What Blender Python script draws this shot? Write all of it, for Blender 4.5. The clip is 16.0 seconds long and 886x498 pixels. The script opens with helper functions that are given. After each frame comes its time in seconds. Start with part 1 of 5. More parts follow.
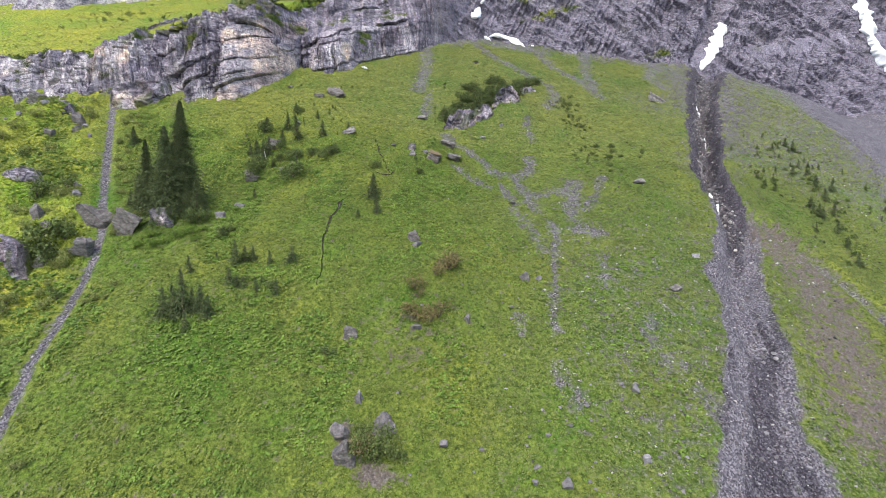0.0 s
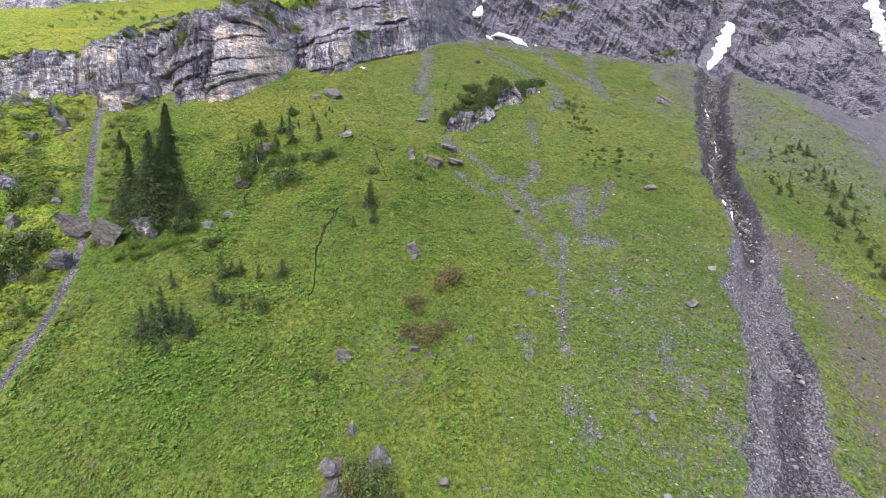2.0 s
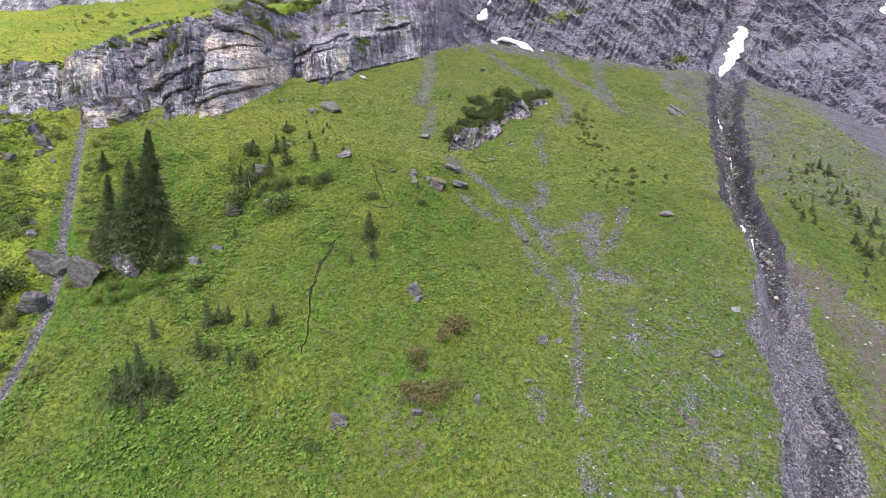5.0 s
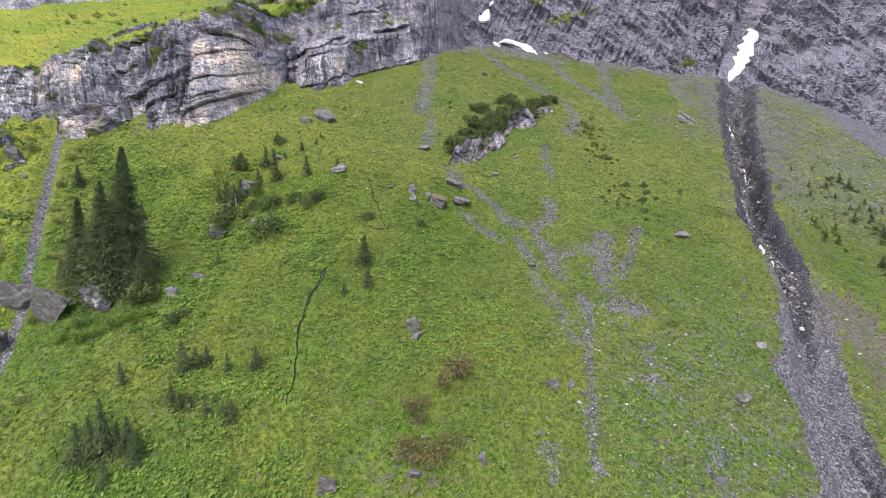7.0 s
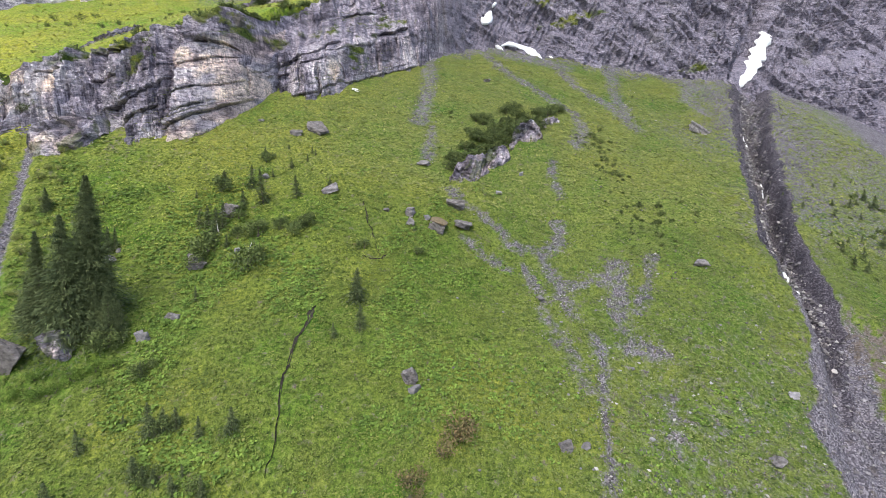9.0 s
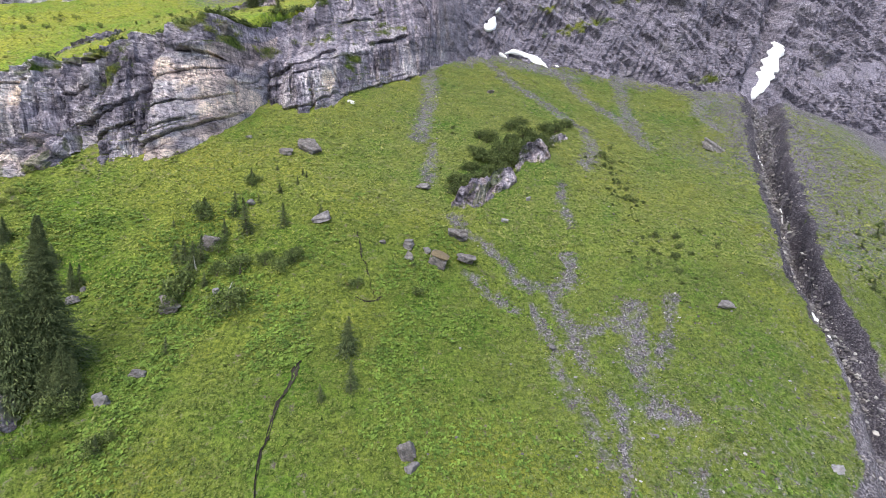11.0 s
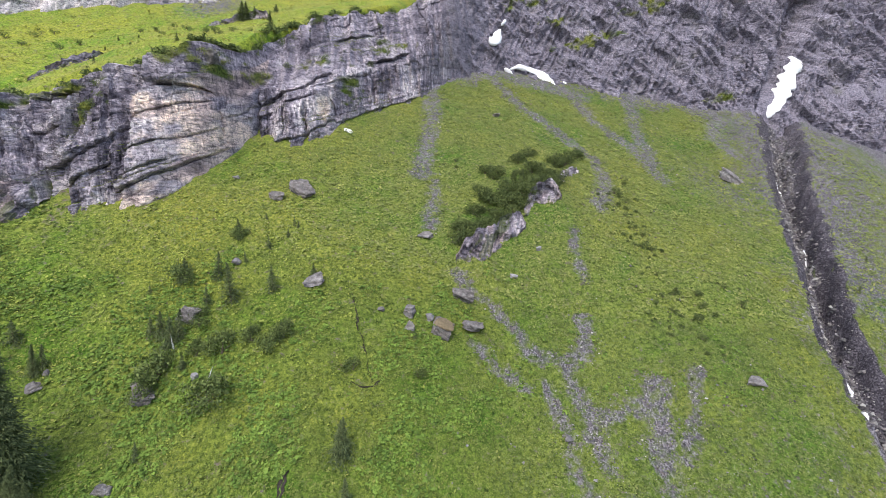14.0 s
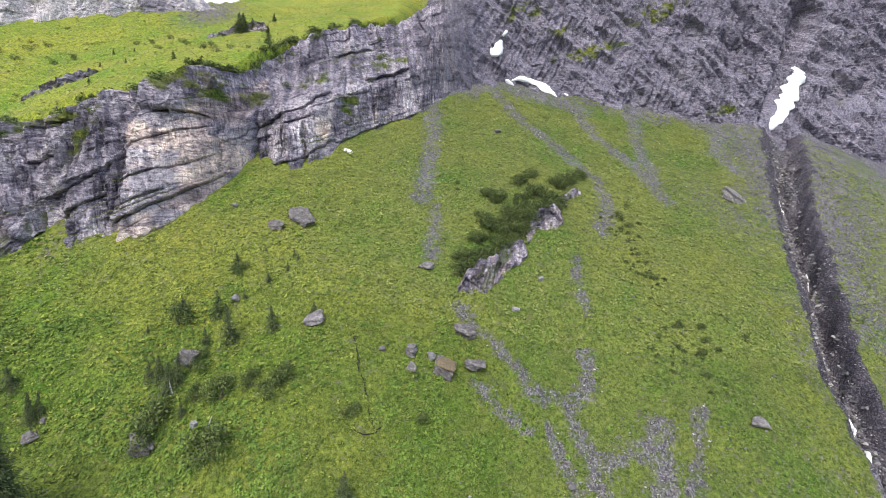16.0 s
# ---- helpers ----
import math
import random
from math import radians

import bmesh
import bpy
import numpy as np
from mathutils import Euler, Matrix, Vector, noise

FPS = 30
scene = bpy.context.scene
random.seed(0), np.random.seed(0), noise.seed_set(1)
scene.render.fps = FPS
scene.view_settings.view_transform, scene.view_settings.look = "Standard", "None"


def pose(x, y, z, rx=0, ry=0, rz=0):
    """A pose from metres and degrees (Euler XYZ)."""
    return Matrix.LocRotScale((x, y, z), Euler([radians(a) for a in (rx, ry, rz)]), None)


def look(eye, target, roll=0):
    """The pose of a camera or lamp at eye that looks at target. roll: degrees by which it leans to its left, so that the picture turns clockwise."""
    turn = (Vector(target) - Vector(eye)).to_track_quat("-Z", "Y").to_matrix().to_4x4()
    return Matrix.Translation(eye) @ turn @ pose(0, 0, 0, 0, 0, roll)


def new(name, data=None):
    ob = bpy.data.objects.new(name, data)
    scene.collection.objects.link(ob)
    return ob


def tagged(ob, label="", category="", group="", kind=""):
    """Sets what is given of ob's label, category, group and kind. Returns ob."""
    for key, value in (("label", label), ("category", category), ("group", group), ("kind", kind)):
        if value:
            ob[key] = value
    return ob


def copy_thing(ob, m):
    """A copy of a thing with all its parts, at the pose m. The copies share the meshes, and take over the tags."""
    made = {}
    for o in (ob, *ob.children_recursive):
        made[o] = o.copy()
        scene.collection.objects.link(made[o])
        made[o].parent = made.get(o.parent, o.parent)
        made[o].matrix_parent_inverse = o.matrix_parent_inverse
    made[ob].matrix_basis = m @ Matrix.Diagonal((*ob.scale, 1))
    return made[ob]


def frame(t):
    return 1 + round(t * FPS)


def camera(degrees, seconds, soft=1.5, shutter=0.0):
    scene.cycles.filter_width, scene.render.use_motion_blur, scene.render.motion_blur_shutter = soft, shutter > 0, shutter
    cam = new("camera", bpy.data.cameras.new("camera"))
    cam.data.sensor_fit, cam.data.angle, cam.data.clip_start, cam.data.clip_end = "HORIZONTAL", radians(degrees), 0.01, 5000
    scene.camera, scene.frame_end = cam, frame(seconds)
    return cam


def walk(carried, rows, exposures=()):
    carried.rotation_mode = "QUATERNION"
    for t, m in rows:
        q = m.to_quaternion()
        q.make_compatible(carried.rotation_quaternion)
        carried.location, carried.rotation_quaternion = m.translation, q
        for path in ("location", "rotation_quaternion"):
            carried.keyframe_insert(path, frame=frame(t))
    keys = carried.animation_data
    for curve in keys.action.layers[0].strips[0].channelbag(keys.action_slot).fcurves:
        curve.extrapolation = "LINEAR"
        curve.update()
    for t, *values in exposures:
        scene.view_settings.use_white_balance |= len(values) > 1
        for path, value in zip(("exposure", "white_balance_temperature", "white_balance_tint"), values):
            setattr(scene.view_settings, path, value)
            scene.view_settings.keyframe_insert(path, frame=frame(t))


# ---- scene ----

# ---- camera ----
PATH = [
    (0, (-0.000, 0.000, 40.000), (-0.000, 9.962, 39.128), 0.00),
    (0.5, (0.019, 0.995, 39.836), (0.013, 10.957, 38.961), -0.05),
    (1, (0.037, 2.014, 39.946), (0.026, 11.976, 39.066), -0.09),
    (1.5, (0.049, 3.039, 40.479), (0.032, 13.001, 39.607), -0.07),
    (2, (0.000, 3.874, 41.377), (-0.019, 13.836, 40.500), 0.05),
    (2.5, (-0.093, 4.545, 42.463), (-0.111, 14.505, 41.567), 0.14),
    (3, (-0.207, 5.187, 43.412), (-0.231, 15.145, 42.495), 0.25),
    (3.5, (-0.277, 5.881, 44.275), (-0.307, 15.836, 43.334), 0.28),
    (4, (-0.328, 6.697, 45.092), (-0.360, 16.651, 44.128), 0.29),
    (6.5, (-0.927, 12.650, 49.386), (-0.920, 22.595, 48.334), 0.62),
    (7, (-0.929, 13.991, 50.227), (-0.920, 23.934, 49.162), 0.65),
    (7.5, (-0.935, 15.374, 51.170), (-0.924, 25.315, 50.086), 0.69),
    (8, (-0.945, 16.800, 52.200), (-0.932, 26.739, 51.094), 0.82),
    (8.5, (-1.011, 18.275, 53.310), (-0.992, 28.210, 52.176), 0.86),
    (9, (-1.129, 19.786, 54.396), (-1.102, 29.720, 53.246), 0.87),
    (11.5, (-1.991, 27.536, 60.188), (-1.881, 37.462, 58.979), 1.67),
    (12, (-2.162, 28.872, 61.520), (-2.043, 38.794, 60.279), 1.69),
    (12.5, (-2.316, 30.150, 62.999), (-2.193, 40.069, 61.737), 1.76),
    (13, (-2.491, 31.237, 64.532), (-2.359, 41.151, 63.235), 1.83),
    (13.5, (-2.656, 32.115, 66.163), (-2.520, 42.024, 64.827), 1.95),
    (14, (-2.873, 32.815, 67.833), (-2.725, 42.717, 66.447), 2.01),
    (14.5, (-3.055, 33.367, 69.418), (-2.891, 43.263, 67.988), 2.10),
    (15, (-3.223, 33.821, 70.944), (-3.048, 43.709, 69.469), 2.16),
    (15.5, (-3.367, 34.166, 72.187), (-3.186, 44.051, 70.686), 2.19),
    (16, (-3.547, 34.387, 73.301), (-3.354, 44.266, 71.764), 2.23),
]

cam = camera(90.0, 16.0, soft=0.7)
walk(cam, [(t, look(eye, target, roll)) for t, eye, target, roll in PATH], [(0, 1.1), (4, 1.08), (11.5, 1.06), (16, 0.99)])

# ---- light ----
SUN_HEIGHT, SUN_SIDE = 55, -158
world = bpy.data.worlds.new("sky")
world.use_nodes = True
scene.world = world
sky = world.node_tree.nodes.new("ShaderNodeTexSky")
sky.sky_type, sky.sun_disc = "NISHITA", False
sky.sun_elevation, sky.sun_rotation = radians(SUN_HEIGHT), radians(SUN_SIDE)
sky.dust_density, sky.air_density = 2.0, 1.0
back = world.node_tree.nodes["Background"]
world.node_tree.links.new(sky.outputs[0], back.inputs[0])
back.inputs[1].default_value = 0.15
sun = new("sun", bpy.data.lights.new("sun", "SUN"))
sun.data.energy, sun.data.angle, sun.data.color = 1.5, radians(35), (1.0, 0.95, 0.86)
a, e = radians(SUN_SIDE), radians(SUN_HEIGHT)
sun.matrix_world = look((0, 0, 0), (-math.sin(a) * math.cos(e), -math.cos(a) * math.cos(e), -math.sin(e)))

# ---- materials ----
def nodes_of(name, rough=0.9):
    m = bpy.data.materials.new(name)
    m.use_nodes = True
    t = m.node_tree
    b = t.nodes["Principled BSDF"]
    b.inputs["Roughness"].default_value = rough
    b.inputs["Specular IOR Level"].default_value = 0.25
    return m, t, b


def link(t, a, b):
    t.links.new(a, b)


def noise_node(t, scale, detail=4.0, rough=0.6, stretch=None, space="pos"):
    n = t.nodes.new("ShaderNodeTexNoise")
    n.inputs["Scale"].default_value, n.inputs["Detail"].default_value, n.inputs["Roughness"].default_value = scale, detail, rough
    g = t.nodes.new("ShaderNodeNewGeometry").outputs["Position"] if space == "pos" else t.nodes.new("ShaderNodeTexCoord").outputs["Object"]
    if stretch:
        mp = t.nodes.new("ShaderNodeMapping")
        mp.inputs["Scale"].default_value = stretch[:3]
        if len(stretch) > 3:
            mp.inputs["Rotation"].default_value = [radians(v) for v in stretch[3:]]
        link(t, g, mp.inputs[0])
        g = mp.outputs[0]
    link(t, g, n.inputs["Vector"])
    return n.outputs["Fac"]


def ramp(t, fac, stops):
    r = t.nodes.new("ShaderNodeValToRGB")
    el = r.color_ramp.elements
    while len(el) < len(stops):
        el.new(0.5)
    for e, (p, c) in zip(el, stops):
        e.position, e.color = p, (*c, 1)
    link(t, fac, r.inputs[0])
    return r.outputs[0]


def mix(t, fac, a, b, kind="MIX"):
    n = t.nodes.new("ShaderNodeMix")
    n.data_type, n.blend_type = "RGBA", kind
    for v, s in ((fac, n.inputs[0]), (a, n.inputs[6]), (b, n.inputs[7])):
        if hasattr(v, "is_output"):
            link(t, v, s)
        else:
            s.default_value = v if not isinstance(v, tuple) else (*v, 1)
    return n.outputs[2]


def value_ramp(t, fac, lo, hi, a=0.0, b=1.0):
    n = t.nodes.new("ShaderNodeMapRange")
    n.inputs[1].default_value, n.inputs[2].default_value, n.inputs[3].default_value, n.inputs[4].default_value = lo, hi, a, b
    link(t, fac, n.inputs[0])
    return n.outputs[0]


def attr(t, name):
    n = t.nodes.new("ShaderNodeAttribute")
    n.attribute_name = name
    return n.outputs["Fac"]


def bump(t, b, fac, strength, distance):
    n = t.nodes.new("ShaderNodeBump")
    n.inputs["Strength"].default_value, n.inputs["Distance"].default_value = strength, distance
    link(t, fac, n.inputs["Height"])
    link(t, n.outputs[0], b.inputs["Normal"])


def grass_colour(t):
    fine = ramp(t, noise_node(t, 2.2, 5, 0.7), [(0.32, (0.02, 0.036, 0.006)), (0.47, (0.085, 0.122, 0.017)), (0.66, (0.182, 0.222, 0.04))])
    broad = ramp(t, noise_node(t, 0.07, 4, 0.6), [(0.32, (0.55, 0.85, 0.5)), (0.5, (1.0, 1.0, 1.0)), (0.7, (1.3, 1.12, 1.0))])
    c = mix(t, 1.0, fine, broad, "MULTIPLY")
    c = mix(t, 1.0, c, ramp(t, noise_node(t, 8.0, 3, 0.7), [(0.32, (0.62, 0.66, 0.6)), (0.5, (1, 1, 1)), (0.68, (1.35, 1.32, 1.32))]), "MULTIPLY")
    dry = value_ramp(t, noise_node(t, 0.35, 5, 0.7), 0.56, 0.74, 0.0, 0.35)
    return mix(t, dry, c, (0.17, 0.15, 0.05))


def gravel_colour(t):
    v = t.nodes.new("ShaderNodeTexVoronoi")
    v.inputs["Scale"].default_value = 6.5
    link(t, t.nodes.new("ShaderNodeNewGeometry").outputs["Position"], v.inputs["Vector"])
    stone = ramp(t, v.outputs["Color"], [(0.1, (0.036, 0.033, 0.041)), (0.5, (0.102, 0.094, 0.11)), (0.92, (0.27, 0.256, 0.272))])
    broad = ramp(t, noise_node(t, 0.25, 4), [(0.3, (0.75, 0.75, 0.77)), (0.7, (1.15, 1.12, 1.13))])
    return mix(t, 1.0, stone, broad, "MULTIPLY")


def cracks(t, stretch, thin=0.03):
    """Uneven dark lines: 0 in a crack, 1 beside it."""
    n = noise_node(t, 1.0, 5, 0.6, stretch)
    a = t.nodes.new("ShaderNodeMath")
    a.operation = "SUBTRACT"
    link(t, n, a.inputs[0])
    a.inputs[1].default_value = 0.5
    b = t.nodes.new("ShaderNodeMath")
    b.operation = "ABSOLUTE"
    link(t, a.outputs[0], b.inputs[0])
    return value_ramp(t, b.outputs[0], 0.0, thin)


def rock_colour(t):
    grain = ramp(t, noise_node(t, 2.6, 9, 0.7), [(0.3, (0.55, 0.55, 0.57)), (0.5, (1, 1, 1)), (0.7, (1.32, 1.3, 1.28))])
    body = ramp(t, attr(t, "tone"), [(0.05, (0.14, 0.126, 0.156)), (0.35, (0.325, 0.291, 0.338)), (0.58, (0.475, 0.43, 0.47)), (0.9, (0.7, 0.645, 0.65))])
    beds = ramp(t, noise_node(t, 1.0, 7, 0.7, (0.3, 0.3, 2.6, 0, 29, 0)), [(0.34, (0.66, 0.65, 0.68)), (0.5, (1, 1, 1)), (0.68, (1.16, 1.15, 1.13))])
    beds = mix(t, attr(t, "column"), beds, (1.0, 1.0, 1.0))
    c = mix(t, 1.0, mix(t, 1.0, body, grain, "MULTIPLY"), beds, "MULTIPLY")
    for stretch, dark in (((0.22, 0.22, 0.85, 0, 29, 0), 0.42), ((0.8, 0.8, 0.22, 0, 8, 0), 0.5), ((0.9, 0.9, 2.2, 0, 31, 0), 0.62)):
        c = mix(t, 1.0, c, ramp(t, cracks(t, stretch), [(0.0, (dark, dark, dark * 1.06)), (1.0, (1, 1, 1))]), "MULTIPLY")
    # black and white lines where water runs down
    run = ramp(t, noise_node(t, 1.0, 6, 0.65, (1.9, 1.9, 0.1)), [(0.36, (0.24, 0.23, 0.27)), (0.46, (0.8, 0.79, 0.82)), (0.54, (1.05, 1.05, 1.04)), (0.63, (1.8, 1.78, 1.76))])
    c = mix(t, attr(t, "streak"), c, mix(t, 1.0, c, run, "MULTIPLY"))
    return c


def crag_colour(t):
    body = ramp(t, noise_node(t, 0.11, 6, 0.65), [(0.3, (0.15, 0.137, 0.172)), (0.52, (0.228, 0.209, 0.257)), (0.72, (0.315, 0.29, 0.342))])
    down = noise_node(t, 1.0, 9, 0.72, (0.42, 0.42, 2.4, 0, 40, 0))
    climb = noise_node(t, 1.0, 9, 0.72, (2.2, 2.2, 0.45, 0, 20, 0))
    which = value_ramp(t, noise_node(t, 0.06, 3, 0.5), 0.42, 0.58)
    cleft = ramp(t, mix(t, which, down, climb), [(0.35, (0.5, 0.5, 0.53)), (0.45, (0.88, 0.88, 0.89)), (0.55, (1.08, 1.08, 1.07)), (0.64, (1.6, 1.58, 1.53))])
    fleck = ramp(t, noise_node(t, 3.4, 6, 0.7), [(0.34, (0.8, 0.8, 0.81)), (0.5, (1, 1, 1)), (0.64, (1.25, 1.24, 1.22))])
    c = mix(t, 1.0, mix(t, 1.0, body, cleft, "MULTIPLY"), fleck, "MULTIPLY")
    for stretch, dark in (((0.4, 0.4, 1.3, 0, 40, 0), 0.42), ((1.1, 1.1, 0.4, 0, 15, 0), 0.5)):
        c = mix(t, 1.0, c, ramp(t, cracks(t, stretch, 0.04), [(0.0, (dark, dark, dark * 1.06)), (1.0, (1, 1, 1))]), "MULTIPLY")
    # thin growth and rusty seeps
    green = value_ramp(t, noise_node(t, 0.16, 6, 0.7), 0.56, 0.72, 0.0, 0.55)
    return mix(t, green, c, mix(t, 0.5, c, (0.1, 0.105, 0.035)))


def ground_material():
    m, t, b = nodes_of("alpine_ground", 0.95)
    edge = noise_node(t, 1.1, 6, 0.7)
    fine = noise_node(t, 4.0, 4, 0.7)

    def mask(name, wide=0.55, soft=0.1):
        s = t.nodes.new("ShaderNodeMath")
        s.operation = "ADD"
        link(t, attr(t, name), s.inputs[0])
        link(t, value_ramp(t, edge, 0.25, 0.75, -wide, wide), s.inputs[1])
        return value_ramp(t, s.outputs[0], 0.5 - soft, 0.5 + soft)

    g = grass_colour(t)
    # sun patches on the slope, painted in as brighter, yellower grass
    g = mix(t, attr(t, "sun_tint"), g, mix(t, 1.0, g, (1.95, 1.68, 1.35), "MULTIPLY"))
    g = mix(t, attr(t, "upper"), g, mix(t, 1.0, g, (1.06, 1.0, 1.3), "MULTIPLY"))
    gravel = gravel_colour(t)
    c = mix(t, mask("scree", 0.55, 0.22), g, gravel)
    c = mix(t, mask("dry", 1.0, 0.25), c, mix(t, 0.35, ramp(t, fine, [(0.3, (0.04, 0.032, 0.022)), (0.7, (0.185, 0.145, 0.1))]), gravel))
    c = mix(t, mask("silt", 0.4, 0.2), c, mix(t, 1.0, gravel, ramp(t, fine, [(0.3, (0.3, 0.29, 0.3)), (0.7, (0.72, 0.7, 0.74))]), "MULTIPLY"))
    c = mix(t, mask("rock", 0.3), c, crag_colour(t))
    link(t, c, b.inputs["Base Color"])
    bump(t, b, fine, 0.6, 0.25)
    return m


def rock_material(name):
    m, t, b = nodes_of(name, 0.88)
    c = rock_colour(t)
    c = mix(t, value_ramp(t, attr(t, "buff"), 0.3, 0.7), c, mix(t, 1.0, c, (1.5, 1.36, 1.14), "MULTIPLY"))
    c = mix(t, attr(t, "crag"), c, crag_colour(t))
    c = mix(t, value_ramp(t, attr(t, "dark"), 0.3, 0.7), c, mix(t, 1.0, c, (0.42, 0.41, 0.45), "MULTIPLY"))
    g = grass_colour(t)
    c = mix(t, value_ramp(t, attr(t, "moss"), 0.3, 0.9), c, mix(t, 1.0, g, (1.0, 0.9, 1.1), "MULTIPLY"))
    link(t, c, b.inputs["Base Color"])
    rough = mix(t, 0.65, noise_node(t, 3.6, 8, 0.72), noise_node(t, 1.0, 9, 0.72, (0.7, 0.7, 2.8, 0, 34, 0)))
    bump(t, b, rough, 1.0, 0.6)
    return m


GROUND = ground_material()
CLIFF = rock_material("cliff_rock")
# ---- shape of the mountainside ----
def rnd(i, j, k=0):
    """A fixed random number from 0 to 1 for whole numbers i, j."""
    h = (np.asarray(i, np.int64) * 374761393 + np.asarray(j, np.int64) * 668265263 + k * 974711) & 0xFFFFFFFF
    h = ((h ^ (h >> 13)) * 1274126177) & 0xFFFFFFFF
    return ((h ^ (h >> 16)) & 0xFFFF) / 65535.0


def value(x, y, k=0):
    """Smooth noise from -1 to 1."""
    i, j = np.floor(x).astype(np.int64), np.floor(y).astype(np.int64)
    u, v = x - i, y - j
    u, v = u * u * (3 - 2 * u), v * v * (3 - 2 * v)
    a = rnd(i, j, k) * (1 - u) + rnd(i + 1, j, k) * u
    b = rnd(i, j + 1, k) * (1 - u) + rnd(i + 1, j + 1, k) * u
    return 2 * (a * (1 - v) + b * v) - 1


def fbm(x, y, octaves=4, k=0):
    return sum(value(x * 2.03**n + 17 * n, y * 2.03**n - 9 * n, k + n) * 0.5**n for n in range(octaves))


def step(a, b, v):
    t = np.clip((v - a) / (b - a), 0, 1)
    return t * t * (3 - 2 * t)


def along(x, xs, ys, soft=4.0):
    """A curve through the given points, rounded."""
    return sum(np.interp(x + soft * o, xs, ys) for o in (-1, -0.5, 0, 0.5, 1)) / 5


# where the cliffs stand on the meadow, and how high they rise from there
BASE_X = (-140, -100, -82, -72, -64, -58.5, -56, -53.3, -51.4, -48.6, -44.9, -42.6, -40.3, -38.2, -37.6, -36.5, -33.8, -32, -29, -26, -23.7, -18.7, -11.2, -7.7, -0.4, 9, 20, 38, 58, 72, 89, 100, 116, 139, 190)
BASE_Y = (84, 86, 90, 94, 94.5, 96.3, 96.3, 95.8, 97, 97.9, 99.3, 101.2, 104.2, 108.3, 110.5, 114.5, 115.7, 114.6, 115, 118.7, 122, 131, 137, 141.5, 150.5, 163.5, 164.5, 163, 162.5, 161.5, 165.5, 168, 169, 170, 176)
GULLY_X = (28, 32.3, 35, 38.5, 40.3, 42.3, 45.9, 49.8, 52.2, 53.9, 60, 74.3, 88.4, 95, 102, 112)
GULLY_Y = (32, 39.5, 46, 52, 58, 62.8, 68.2, 75, 82.5, 90, 103, 130, 154, 164, 176, 200)
STREAM_X = (-40, -44.4, -46.1, -48, -51.6, -54.6, -59.2, -63.6, -68)
STREAM_Y = (36, 50.6, 57, 62.3, 67.7, 72.4, 79.7, 86.9, 94)
SIDE_X = (53.5, 55.8, 58, 59.2, 60.6, 61.6, 63, 64)
SIDE_Y = (79, 76.5, 72.5, 68.5, 65, 61.5, 55, 44)
CRACK_X = (-15.6, -16.6, -16.8, -16.3, -15.8, -15.6)
CRACK_Y = (70.2, 66, 62.4, 59.6, 57, 54.5)


GULLY_WIDE = (6.3, 5.7, 4.3, 3.4, 3.8, 4.2, 3.6, 3.5, 3.5, 3.6, 3.7, 4.3, 5.6, 6.0, 6.0, 5.0)
GULLY_DEEP = (1.0, 1.0, 1.0, 1.2, 1.3, 1.3, 1.4, 1.8, 2.8, 3.8, 4.4, 4.4, 3.8, 3.0, 3.0, 3.0)


def base_y(x):
    return along(x, BASE_X, BASE_Y, 0.7)


def off_line(x, y, xs, ys):
    """Distance from a line on the plan, and the share of its length at which the nearest point lies."""
    best, share = np.full(np.shape(x), 1e9), np.zeros(np.shape(x))
    for n in range(len(xs) - 1):
        ax, ay, bx, by = xs[n], ys[n], xs[n + 1] - xs[n], ys[n + 1] - ys[n]
        t = np.clip(((x - ax) * bx + (y - ay) * by) / (bx * bx + by * by), 0, 1)
        d = np.hypot(x - ax - t * bx, y - ay - t * by)
        near = d < best
        best, share = np.where(near, d, best), np.where(near, (n + t) / (len(xs) - 1), share)
    return best, share


SWELLS = ((6, 82, -2.6, 6), (17, 91, -1.5, 7), (-44, 77, -2.8, 7), (63, 135, -3.2, 12), (89, 128, 3.0, 12), (-3, 55, 1.8, 6), (-33, 75, -1.2, 6),
          (-18, 88, 1.0, 7), (-26, 103, 1.0, 7), (-48, 57, -3.0, 7), (14, 114, 1.6, 7), (-19, 57, 1.2, 6), (-43, 63, 1.2, 5))


def meadow(x, y):
    """The broad slope, without its small forms."""
    cx, cy = np.clip(x, -105, 150), np.clip(y, 8, 185)
    u, v = cx / 50, (cy - 90) / 50
    z = (52.95 + -5.88 * u + 34.38 * v + 0.54 * u * u + -0.93 * u * v + -0.87 * v * v + -0.01 * u**3 + 0.74 * u * u * v
         + 0.19 * u * v * v + 0.2 * v**3 + -0.25 * u**4 + -0.3 * u * u * v * v)
    z = z + 0.3 * (y - cy) * (y > cy) - 75 * (1 - np.exp(-np.maximum(cy - y, 0) / 130))
    for sx, sy, high, wide in SWELLS:
        z = z + high * np.exp(-((x - sx) ** 2 + (y - sy) ** 2) / (2 * wide * wide))
    return z + 0.12 * np.abs(x - cx) * np.exp(-np.abs(x - cx) / 700)


def alp(x, y):
    """The high meadow above the left cliff, and the great rock slope on the right."""
    left = 92 + 0.12 * (x + 55) + 0.5 * (y - 121) - 0.35 * np.clip(-62 - x, 0, 24) * (1 - step(100, 140, y))
    right = 100 + 1.0 * (y - 174)
    side = step(-18, 0, x)
    z = left * (1 - side) + right * side
    return np.where(z > 190, 190 + (z - 190) * 0.35, z)


